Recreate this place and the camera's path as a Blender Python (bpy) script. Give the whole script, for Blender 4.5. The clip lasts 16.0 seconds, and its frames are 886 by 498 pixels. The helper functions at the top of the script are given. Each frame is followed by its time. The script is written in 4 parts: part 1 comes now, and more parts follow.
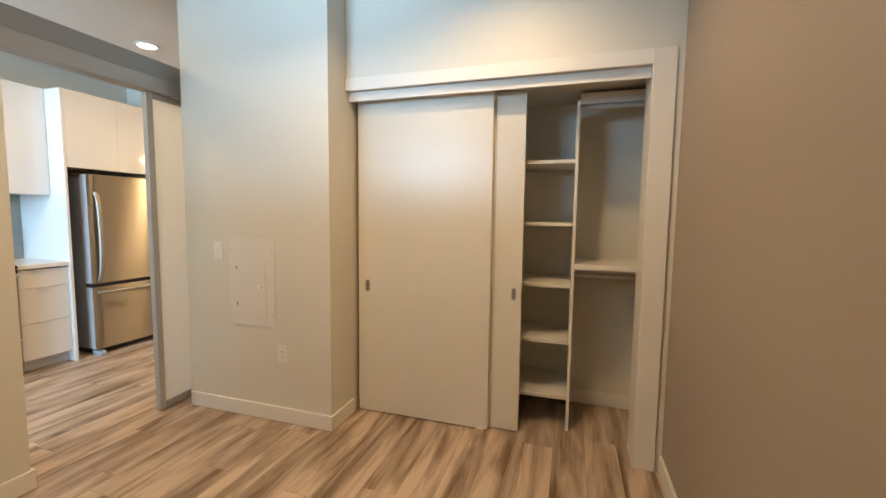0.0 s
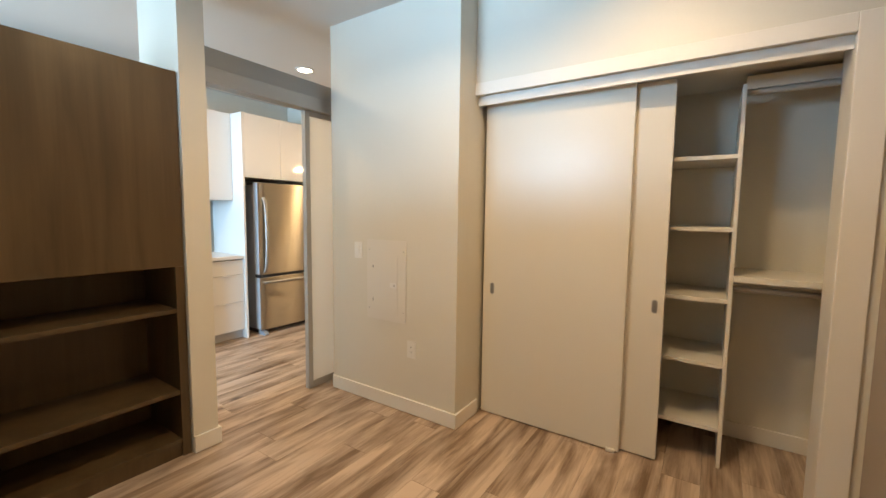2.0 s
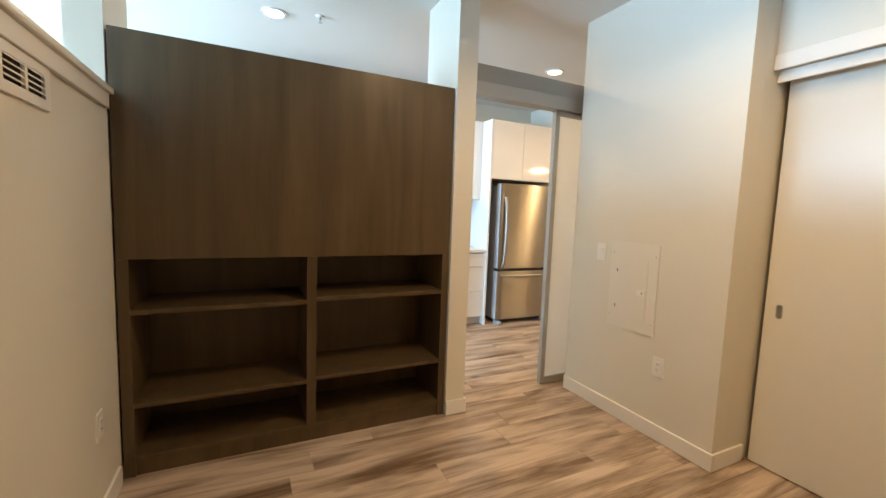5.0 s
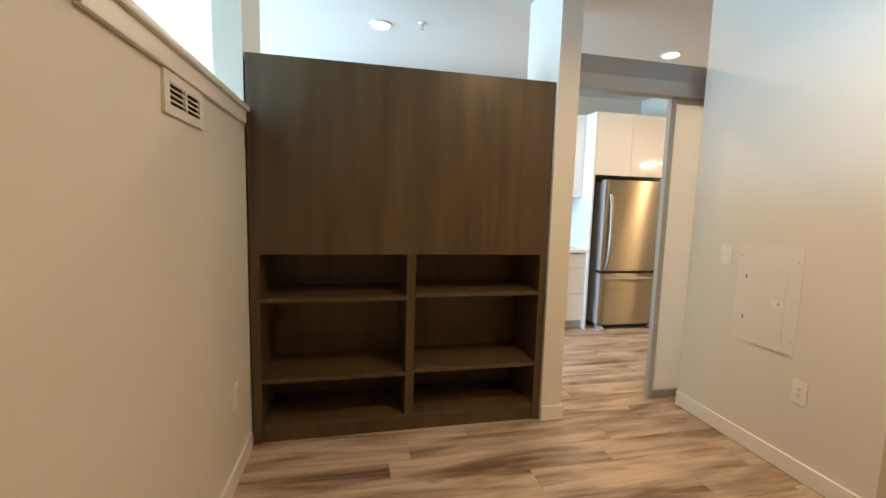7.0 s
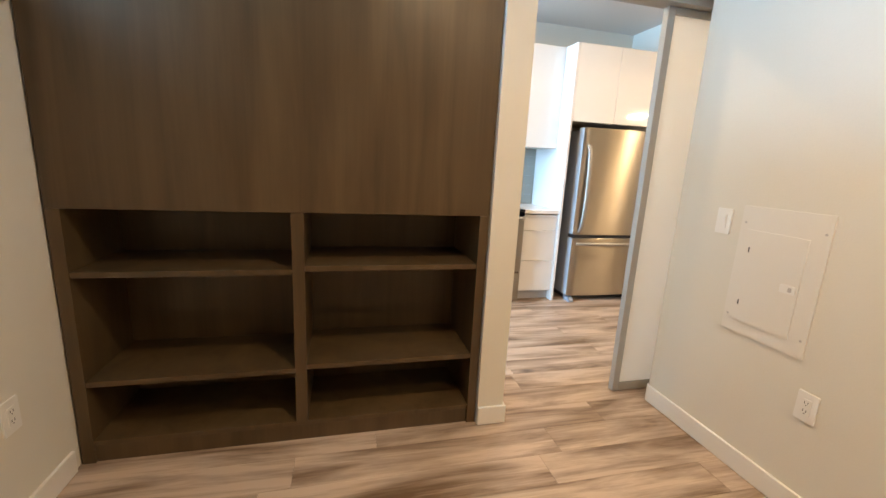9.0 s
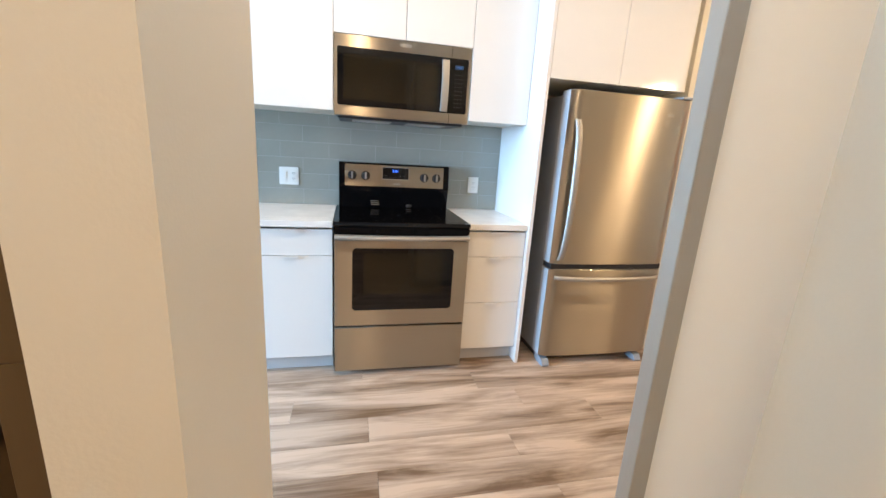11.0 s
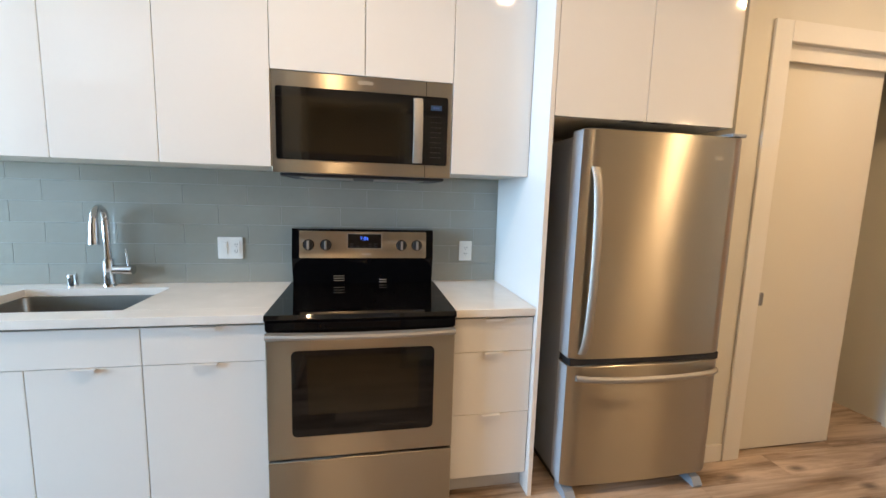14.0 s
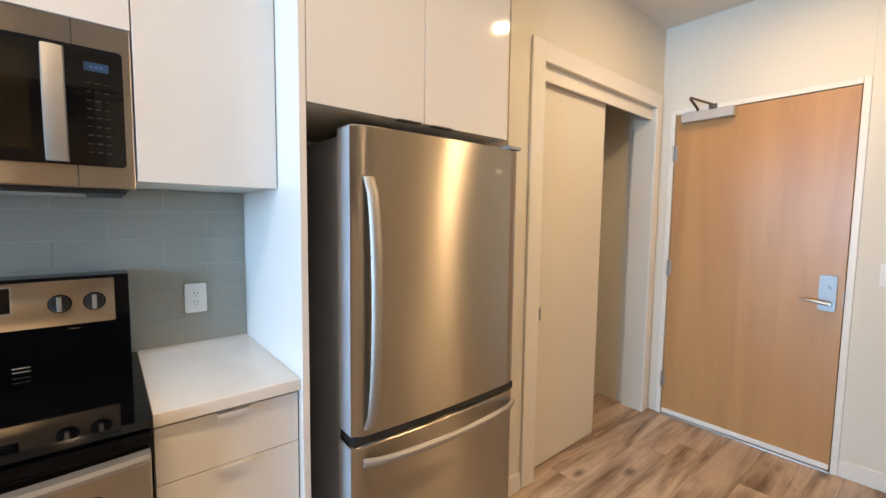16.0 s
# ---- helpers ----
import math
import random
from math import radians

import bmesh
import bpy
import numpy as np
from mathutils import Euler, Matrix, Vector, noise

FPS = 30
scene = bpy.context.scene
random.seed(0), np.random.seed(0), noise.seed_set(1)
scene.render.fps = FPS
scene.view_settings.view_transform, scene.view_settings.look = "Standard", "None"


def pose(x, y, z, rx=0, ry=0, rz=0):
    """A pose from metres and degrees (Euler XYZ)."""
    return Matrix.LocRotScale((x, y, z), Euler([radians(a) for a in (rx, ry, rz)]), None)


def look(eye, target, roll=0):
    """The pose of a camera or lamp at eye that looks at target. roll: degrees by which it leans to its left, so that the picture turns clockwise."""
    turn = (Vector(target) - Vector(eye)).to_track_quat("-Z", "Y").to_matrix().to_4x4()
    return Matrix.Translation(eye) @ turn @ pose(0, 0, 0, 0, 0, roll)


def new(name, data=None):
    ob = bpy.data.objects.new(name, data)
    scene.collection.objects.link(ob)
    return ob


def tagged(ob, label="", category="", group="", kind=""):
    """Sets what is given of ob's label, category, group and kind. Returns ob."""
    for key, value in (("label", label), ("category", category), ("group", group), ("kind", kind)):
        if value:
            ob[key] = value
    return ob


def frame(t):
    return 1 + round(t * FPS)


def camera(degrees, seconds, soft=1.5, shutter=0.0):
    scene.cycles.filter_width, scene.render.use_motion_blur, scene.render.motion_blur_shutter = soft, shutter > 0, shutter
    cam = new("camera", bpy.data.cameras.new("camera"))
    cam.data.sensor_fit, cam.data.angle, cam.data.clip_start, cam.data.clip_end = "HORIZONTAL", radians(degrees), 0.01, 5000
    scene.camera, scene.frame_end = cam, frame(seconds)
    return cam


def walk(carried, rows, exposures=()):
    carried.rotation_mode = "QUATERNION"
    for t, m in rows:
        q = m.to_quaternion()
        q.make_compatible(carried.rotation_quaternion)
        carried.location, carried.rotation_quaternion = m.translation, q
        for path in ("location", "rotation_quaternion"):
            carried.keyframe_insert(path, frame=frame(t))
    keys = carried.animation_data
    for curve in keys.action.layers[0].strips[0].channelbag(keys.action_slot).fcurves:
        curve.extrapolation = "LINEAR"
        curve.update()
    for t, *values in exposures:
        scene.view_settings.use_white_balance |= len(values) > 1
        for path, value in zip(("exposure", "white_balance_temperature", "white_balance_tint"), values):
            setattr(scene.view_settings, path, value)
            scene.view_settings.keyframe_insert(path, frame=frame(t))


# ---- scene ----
cam = camera(94.8, 16.0)
PATH = [
    (0, (0.898, 0.307, 1.371), (0.3, 2.209, 1.204), 0.7),
    (0.5, (0.889, 0.31, 1.37), (0.195, 2.179, 1.203), 0.7),
    (1, (0.869, 0.313, 1.377), (0.043, 2.126, 1.204), 0.6),
    (1.5, (0.84, 0.311, 1.386), (-0.121, 2.056, 1.209), 0.5),
    (2, (0.823, 0.301, 1.388), (-0.279, 1.961, 1.216), 0.7),
    (2.5, (0.811, 0.284, 1.389), (-0.422, 1.849, 1.218), 1.1),
    (3, (0.78, 0.26, 1.387), (-0.571, 1.724, 1.214), 1.6),
    (3.5, (0.776, 0.257, 1.376), (-0.711, 1.583, 1.201), 2.0),
    (4, (0.754, 0.236, 1.376), (-0.846, 1.422, 1.189), 2.3),
    (4.5, (0.742, 0.215, 1.375), (-0.962, 1.244, 1.182), 2.2),
    (5, (0.735, 0.192, 1.369), (-1.056, 1.061, 1.177), 2.1),
    (5.2, (0.727, 0.171, 1.365), (-1.09, 0.984, 1.175), 2.1),
    (7.3, (0.729, 0.199, 1.376), (-1.217, 0.61, 1.162), 1.5),
    (7.5, (0.702, 0.185, 1.379), (-1.237, 0.618, 1.152), 1.5),
    (8, (0.611, 0.221, 1.368), (-1.318, 0.673, 1.098), 1.7),
    (8.5, (0.421, 0.455, 1.355), (-1.491, 0.922, 0.998), 2.3),
    (9, (0.18, 0.701, 1.319), (-1.715, 1.185, 0.903), 2.9),
    (9.5, (-0.156, 0.928, 1.331), (-2.033, 1.443, 0.873), 3.2),
    (10, (-0.486, 1.202, 1.327), (-2.366, 1.707, 0.868), 3.3),
    (12.3, (-1.658, 2.006, 1.347), (-3.57, 2.357, 0.877), 3.2),
    (12.5, (-1.684, 2.003, 1.343), (-3.6, 2.346, 0.884), 3.0),
    (13, (-1.717, 1.998, 1.366), (-3.641, 2.353, 0.952), 2.7),
    (13.5, (-1.72, 2.001, 1.38), (-3.658, 2.365, 1.044), 2.3),
    (14, (-1.715, 2.001, 1.399), (-3.663, 2.379, 1.146), 1.7),
    (14.5, (-1.723, 2.002, 1.428), (-3.668, 2.434, 1.25), 1.2),
    (15, (-1.791, 1.998, 1.428), (-3.691, 2.61, 1.303), 0.8),
    (15.5, (-1.981, 2.114, 1.422), (-3.757, 3.024, 1.281), 0.7),
    (16, (-2.168, 2.315, 1.417), (-3.703, 3.588, 1.264), 0.7),
]
EXPOSURES = [  # seconds, stops, kelvin, tint
    (0, -0.14, 6850, 10), (4.0, -0.05, 6950, 10), (5.2, -0.06, 6980, 10), (7.3, -0.05, 6850, 10), (8.5, 0.18, 6450, 11), (9.0, 0.28, 6420, 11), (10.2, 0.40, 6220, 11),
    (12.3, -0.16, 6300, 14), (13.5, -0.20, 6650, 14), (14.5, -0.30, 7050, 14), (15.0, -0.34, 7150, 14), (15.5, -0.27, 7000, 14), (16.0, -0.22, 6650, 14)]
walk(cam, [(t, look(eye, target, roll)) for t, eye, target, roll in PATH], EXPOSURES)

# ---- light ----
CEIL = 2.765
world = bpy.data.worlds.new("world")
scene.world = world
world.use_nodes = True
wn = world.node_tree
sky = wn.nodes.new("ShaderNodeTexSky")
sky.sky_type = "NISHITA"
sky.sun_disc = False
sky.sun_elevation, sky.sun_rotation = radians(40), radians(60)
wn.nodes["Background"].inputs[1].default_value = 0.12
wn.links.new(sky.outputs[0], wn.nodes["Background"].inputs[0])


def lamp(name, kind, m, energy, color, **extra):
    data = bpy.data.lights.new(name, kind)
    data.energy, data.color = energy, color
    for key, value in extra.items():
        if key == "size":
            data.size = value
        elif key == "size_y":
            data.shape, data.size_y = "RECTANGLE", value
        elif key == "spread":
            data.spread = value
        elif key == "disk":
            data.shape, data.size = "DISK", value
    ob = new(name, data)
    ob.matrix_world = m
    return ob


# daylight that comes in through the living room's window wall
DAY = (0.40, 0.68, 1.0)
for wz, watts in ((0.92, 290), (1.60, 300), (2.28, 310)):  # sky light slants down through the panes
    lamp("window_daylight", "AREA", pose(-1.80, -4.38, wz, -66, 0, 180), watts, DAY, size=3.3, size_y=0.62)
# recessed ceiling lamps
WARM = (1.0, 0.69, 0.375)
CANS = [(-2.66, 0.39, 6), (-2.60, 1.77, 15), (-2.57, 2.95, 5), (-2.55, 4.52, 20), (0.55, 1.98, 13), (-0.30, 1.30, 21)]
for cx, cy, watts in CANS:
    lamp("downlight_bulb", "AREA", pose(cx, cy, CEIL - 0.012), watts, WARM, disk=0.10, spread=radians(178 if cx < -2 else 152))

# vanity light in the bathroom off the hall
BATH = (-1.05, 5.345, 2.188)
lamp("vanity_bulb", "AREA", pose(BATH[0], BATH[1] - 0.05, BATH[2], -90, 0, 0), 18, WARM, size=0.36, size_y=0.04)


# ---- materials ----
def nodes_of(name):
    m = bpy.data.materials.new(name)
    m.use_nodes = True
    return m, m.node_tree.nodes, m.node_tree.links, m.node_tree.nodes["Principled BSDF"]


def surface(name, color, rough=0.5, metal=0.0, vary=0.06, scale=3.0, fine=60.0, bump=0.02, spec=0.5, coat=0.0, stretch=(1, 1, 1), rough_vary=0.06):
    """A plain painted or moulded surface with soft large stains and a fine grain."""
    m, n, l, b = nodes_of(name)
    geo = n.new("ShaderNodeTexCoord")
    mp = n.new("ShaderNodeMapping")
    mp.inputs["Scale"].default_value = stretch
    l.new(geo.outputs["Object"], mp.inputs[0])
    big, small = n.new("ShaderNodeTexNoise"), n.new("ShaderNodeTexNoise")
    big.inputs["Scale"].default_value, big.inputs["Detail"].default_value = scale, 5
    small.inputs["Scale"].default_value, small.inputs["Detail"].default_value = fine, 3
    for x in (big, small):
        l.new(mp.outputs[0], x.inputs["Vector"])
    mix = n.new("ShaderNodeMath")
    mix.operation = "MULTIPLY_ADD"
    mix.inputs[1].default_value = 0.35
    l.new(small.outputs[0], mix.inputs[0])
    l.new(big.outputs[0], mix.inputs[2])
    ramp = n.new("ShaderNodeValToRGB")
    ramp.color_ramp.elements[0].position, ramp.color_ramp.elements[1].position = 0.35, 1.0
    ramp.color_ramp.elements[0].color = (*[c * (1 - vary) for c in color], 1)
    ramp.color_ramp.elements[1].color = (*[min(1, c * (1 + vary)) for c in color], 1)
    l.new(mix.outputs[0], ramp.inputs[0])
    l.new(ramp.outputs[0], b.inputs["Base Color"])
    rr = n.new("ShaderNodeMapRange")
    rr.inputs[3].default_value, rr.inputs[4].default_value = max(0.02, rough - rough_vary), min(1, rough + rough_vary)
    l.new(big.outputs[0], rr.inputs[0])
    l.new(rr.outputs[0], b.inputs["Roughness"])
    b.inputs["Metallic"].default_value = metal
    b.inputs["Specular IOR Level"].default_value = spec
    b.inputs["Coat Weight"].default_value = coat
    b.inputs["Coat Roughness"].default_value = 0.08
    if bump:
        bp = n.new("ShaderNodeBump")
        bp.inputs["Strength"].default_value, bp.inputs["Distance"].default_value = bump, 0.01
        l.new(small.outputs[0], bp.inputs["Height"])
        l.new(bp.outputs[0], b.inputs["Normal"])
    return m


def timber(name, dark, light, along, grain=14.0, rough=0.45, contrast=(0.3, 0.72), shift=0.0, streak=0.5, knots=False, squeeze_by=0.09, warp=0.8):
    """Wood with its grain along one axis; each piece takes its own cut of the pattern."""
    m, n, l, b = nodes_of(name)
    geo = n.new("ShaderNodeNewGeometry")
    info = n.new("ShaderNodeObjectInfo")
    off = n.new("ShaderNodeVectorMath")
    off.operation = "SCALE"
    comb = n.new("ShaderNodeCombineXYZ")
    for k in range(3):
        l.new(info.outputs["Random"], comb.inputs[k])
    l.new(comb.outputs[0], off.inputs[0])
    off.inputs["Scale"].default_value = 37.0
    add = n.new("ShaderNodeVectorMath")
    l.new(geo.outputs["Position"], add.inputs[0])
    l.new(off.outputs[0], add.inputs[1])

    def noise_at(sc, squeeze, detail=6, rough_=0.6, dist=0.0):
        mp = n.new("ShaderNodeMapping")
        mp.inputs["Scale"].default_value = [squeeze if a == along else 1.0 for a in "xyz"]
        l.new(add.outputs[0], mp.inputs[0])
        t = n.new("ShaderNodeTexNoise")
        t.inputs["Scale"].default_value, t.inputs["Detail"].default_value = sc, detail
        t.inputs["Roughness"].default_value, t.inputs["Distortion"].default_value = rough_, dist
        l.new(mp.outputs[0], t.inputs["Vector"])
        return t

    broad, fibre, tone = noise_at(grain, squeeze_by, 5 if knots else 4, 0.57 if knots else 0.5, warp), noise_at(grain * 9, 0.03, 4, 0.6), noise_at(9.0 if knots else 2.2, 0.22 if knots else 0.4, 5)
    mix = n.new("ShaderNodeMix")
    mix.inputs[0].default_value = 0.18
    l.new(broad.outputs[0], mix.inputs[2])
    l.new(fibre.outputs[0], mix.inputs[3])
    mix2 = n.new("ShaderNodeMix")
    mix2.inputs[0].default_value = 1 - streak
    l.new(mix.outputs[0], mix2.inputs[2])
    l.new(tone.outputs[0], mix2.inputs[3])
    ramp = n.new("ShaderNodeValToRGB")
    e = ramp.color_ramp.elements
    e[0].position, e[1].position = contrast
    e[0].color, e[1].color = (*dark, 1), (*light, 1)
    l.new(mix2.outputs[0], ramp.inputs[0])
    hsv = n.new("ShaderNodeHueSaturation")
    if shift:
        mr = n.new("ShaderNodeMapRange")
        mr.inputs[3].default_value, mr.inputs[4].default_value = 1 - shift, 1 + shift
        l.new(info.outputs["Random"], mr.inputs[0])
        l.new(mr.outputs[0], hsv.inputs["Value"])
    l.new(ramp.outputs[0], hsv.inputs["Color"])
    out = hsv.outputs[0]
    if knots:
        mp = n.new("ShaderNodeMapping")
        mp.inputs["Scale"].default_value = [0.45 if a == along else 1.0 for a in "xyz"]
        l.new(add.outputs[0], mp.inputs[0])
        vo = n.new("ShaderNodeTexVoronoi")
        vo.inputs["Scale"].default_value = 3.4
        l.new(mp.outputs[0], vo.inputs["Vector"])
        kr = n.new("ShaderNodeMapRange")
        kr.inputs[1].default_value, kr.inputs[2].default_value = 0.025, 0.11
        kr.inputs[3].default_value, kr.inputs[4].default_value = 0.28, 1.0
        l.new(vo.outputs["Distance"], kr.inputs[0])
        km = n.new("ShaderNodeMix")
        km.data_type, km.blend_type = "RGBA", "MULTIPLY"
        km.inputs[0].default_value = 1.0
        l.new(out, km.inputs[6])
        l.new(kr.outputs[0], km.inputs[7])
        out = km.outputs[2]
    l.new(out, b.inputs["Base Color"])
    b.inputs["Roughness"].default_value = rough
    bp = n.new("ShaderNodeBump")
    bp.inputs["Strength"].default_value, bp.inputs["Distance"].default_value = 0.12, 0.002
    l.new(fibre.outputs[0], bp.inputs["Height"])
    l.new(bp.outputs[0], b.inputs["Normal"])
    return m


def brushed(name, color, rough, grain=(1, 1, 220), amount=0.012):
    """Brushed steel: fine scratches that run level and pull reflections out upright."""
    m, n, l, b = nodes_of(name)
    tc = n.new("ShaderNodeTexCoord")
    mp = n.new("ShaderNodeMapping")
    mp.inputs["Scale"].default_value = grain
    l.new(tc.outputs["Object"], mp.inputs[0])
    t = n.new("ShaderNodeTexNoise")
    t.inputs["Scale"].default_value, t.inputs["Detail"].default_value = 4.0, 4
    l.new(mp.outputs[0], t.inputs["Vector"])
    big = n.new("ShaderNodeTexNoise")
    big.inputs["Scale"].default_value = 2.5
    l.new(tc.outputs["Object"], big.inputs["Vector"])
    rr = n.new("ShaderNodeMapRange")
    rr.inputs[3].default_value, rr.inputs[4].default_value = rough - 0.05, rough + 0.07
    l.new(big.outputs[0], rr.inputs[0])
    l.new(rr.outputs[0], b.inputs["Roughness"])
    b.inputs["Base Color"].default_value = (*color, 1)
    b.inputs["Metallic"].default_value = 1.0
    b.inputs["Anisotropic"].default_value = 1.0
    b.inputs["Anisotropic Rotation"].default_value = 0.25
    tg = n.new("ShaderNodeTangent")
    tg.direction_type, tg.axis = "RADIAL", "Z"
    l.new(tg.outputs[0], b.inputs["Tangent"])
    bp = n.new("ShaderNodeBump")
    bp.inputs["Strength"].default_value, bp.inputs["Distance"].default_value = amount, 0.002
    l.new(t.outputs[0], bp.inputs["Height"])
    l.new(bp.outputs[0], b.inputs["Normal"])
    return m


def glowing(name, color, strength):
    m, n, l, b = nodes_of(name)
    b.inputs["Base Color"].default_value = (*color, 1)
    b.inputs["Emission Color"].default_value = (*color, 1)
    b.inputs["Emission Strength"].default_value = strength
    return m


M_WALL = surface("wall_paint", (0.71, 0.68, 0.595), 0.55, vary=0.025, scale=1.6, fine=140, bump=0.05)
# east wall: base colour darkened to offset the excess lamp light on it
M_WALL_DIM = surface("dimmed_wall_paint", (0.34, 0.28, 0.225), 0.5, vary=0.025, scale=1.6, fine=140, bump=0.05)
M_CEIL = surface("ceiling_paint", (0.74, 0.72, 0.69), 0.75, vary=0.02, scale=1.2, fine=160, bump=0.05)
M_TRIM = surface("white_trim_paint", (0.80, 0.775, 0.72), 0.35, vary=0.02, scale=2, fine=90, bump=0.02)
M_DOOR = surface("white_door_paint", (0.73, 0.695, 0.61), 0.28, vary=0.012, scale=2, fine=120, bump=0.004, rough_vary=0.01)
M_LAM = surface("white_melamine", (0.71, 0.685, 0.615), 0.4, vary=0.02, scale=3, fine=80, bump=0.01)
M_GLOSS = surface("white_gloss_lacquer", (0.79, 0.77, 0.735), 0.06, vary=0.012, scale=2, fine=60, bump=0.0, coat=0.2, rough_vary=0.01)
M_QUARTZ = surface("white_quartz", (0.80, 0.78, 0.74), 0.22, vary=0.05, scale=9, fine=260, bump=0.004)
M_FLOOR = timber("oak_plank_floor", (0.15, 0.090, 0.050), (0.565, 0.437, 0.335), "y", 9.0, 0.36, (0.375, 0.57), 0.06, 0.85, True, 0.12, 0.6)
M_DARK = timber("dark_walnut_veneer", (0.047, 0.029, 0.013), (0.119, 0.078, 0.038), "z", 9.0, 0.34, (0.30, 0.70), 0.06, 0.75)
M_VENEER = timber("maple_door_veneer", (0.41, 0.205, 0.083), (0.58, 0.318, 0.128), "z", 6.0, 0.30, (0.30, 0.72), 0, 0.7)
M_STEEL = brushed("brushed_stainless_steel", (0.43, 0.388, 0.325), 0.31)
M_STEEL_H = surface("satin_steel_handle", (0.44, 0.42, 0.39), 0.56, 1.0, vary=0.03, bump=0.0, rough_vary=0.03)
M_CHROME = surface("polished_chrome", (0.66, 0.66, 0.67), 0.06, 1.0, vary=0.01, bump=0.0, rough_vary=0.02)
M_SINK = surface("satin_steel_sink", (0.31, 0.305, 0.29), 0.34, 1.0, vary=0.05, scale=12, bump=0.02)
M_ALU = surface("grey_anodised_aluminium", (0.42, 0.42, 0.41), 0.42, 0.35, vary=0.03, scale=6, bump=0.01)
M_FROST = surface("frosted_cream_panel", (0.86, 0.85, 0.81), 0.38, vary=0.02, scale=2, bump=0.01)
fn = M_FROST.node_tree
tr, mx = fn.nodes.new("ShaderNodeBsdfTranslucent"), fn.nodes.new("ShaderNodeMixShader")
tr.inputs[0].default_value = (0.94, 0.93, 0.90, 1)
mx.inputs[0].default_value = 0.72
fn.links.new(fn.nodes["Principled BSDF"].outputs[0], mx.inputs[1])
fn.links.new(tr.outputs[0], mx.inputs[2])
fn.links.new(mx.outputs[0], fn.nodes["Material Output"].inputs[0])
M_FRSIDE = surface("grey_fridge_side", (0.27, 0.30, 0.34), 0.5, vary=0.04, scale=8, fine=200, bump=0.05)
# the blue in this grey stands in for daylight reflected off the edge
M_FLANK = surface("daylight_tinted_door_edge", (0.48, 0.52, 0.57), 0.42, 0.2, vary=0.04, scale=8, fine=200, bump=0.02)
M_BLACK = surface("black_enamel", (0.003, 0.003, 0.0035), 0.05, vary=0.2, scale=9, bump=0.0, spec=0.13, rough_vary=0.02)
M_BLACKGLASS = surface("black_glass", (0.003, 0.003, 0.0035), 0.04, vary=0.2, bump=0.0, spec=0.4, rough_vary=0.02)
M_OVENGLASS = surface("tinted_oven_glass", (0.013, 0.009, 0.004), 0.08, vary=0.25, scale=7, bump=0.0, spec=0.4, rough_vary=0.02)
M_BLACKPL = surface("black_plastic", (0.02, 0.02, 0.022), 0.42, vary=0.1, bump=0.02)
M_WHITEPL = surface("white_plastic", (0.80, 0.79, 0.75), 0.32, vary=0.015, bump=0.005)
M_SLOT = surface("dark_slot", (0.03, 0.03, 0.03), 0.6, vary=0.1, bump=0.0)
M_LOCK = surface("satin_lock_metal", (0.33, 0.33, 0.33), 0.46, 0.9, vary=0.03, bump=0.005)
M_PANEL = surface("painted_steel_cover", (0.745, 0.715, 0.65), 0.38, vary=0.02, scale=5, fine=110, bump=0.03)
M_TOE = surface("grey_toe_kick", (0.55, 0.56, 0.57), 0.4, vary=0.03, scale=5, bump=0.01)
M_TILE = surface("grey_glass_tile", (0.305, 0.306, 0.268), 0.16, vary=0.05, scale=4, fine=30, bump=0.01, coat=0.5)
M_GROUT = surface("pale_grout", (0.41, 0.41, 0.38), 0.8, vary=0.05, scale=20, fine=300, bump=0.1)
M_BRONZE = surface("dark_bronze_arm", (0.16, 0.12, 0.09), 0.38, 0.8, vary=0.05, bump=0.01)
M_PULL = surface("pale_aluminium_pull", (0.74, 0.73, 0.71), 0.42, 0.25, vary=0.02, bump=0.0)
M_SATIN = surface("satin_chrome", (0.50, 0.49, 0.47), 0.38, 1.0, vary=0.03, bump=0.005)
M_GREY = surface("grey_painted_metal", (0.50, 0.48, 0.45), 0.42, 0.3, vary=0.03, bump=0.01)
M_KEY = surface("grey_key_print", (0.035, 0.035, 0.037), 0.4, vary=0.05, bump=0.0)
M_BULB = glowing("lamp_diffuser", (1.0, 0.86, 0.66), 22.0)
M_BLUE = glowing("blue_display", (0.05, 0.17, 1.0), 2.2)
M_DIMBLUE = glowing("dim_blue_digit", (0.03, 0.08, 0.25), 0.5)
# for walls out of view, kept dark so they bounce less daylight
M_UNSEEN = surface("dark_unseen_wall", (0.36, 0.30, 0.245), 0.6, vary=0.02, bump=0.03)
m_glass, gn, gl, gb = nodes_of("window_glass")
gb.inputs["Transmission Weight"].default_value, gb.inputs["Roughness"].default_value = 1.0, 0.0
gb.inputs["IOR"].default_value = 1.45
M_GLASS = m_glass


# ---- building helpers ----
def box(bm, x0, x1, y0, y1, z0, z1, bevel=0.0, seg=2):
    made = bmesh.ops.create_cube(bm, size=1.0)["verts"]
    for v in made:
        v.co = Vector((x0 + (v.co.x + 0.5) * (x1 - x0), y0 + (v.co.y + 0.5) * (y1 - y0), z0 + (v.co.z + 0.5) * (z1 - z0)))
    if bevel:
        edges = list({e for v in made for e in v.link_edges})
        bmesh.ops.bevel(bm, geom=edges, offset=bevel, segments=seg, affect="EDGES", profile=0.5, clamp_overlap=True)
    return bm


def bx(*a, **k):
    return box(bmesh.new(), *a, **k)


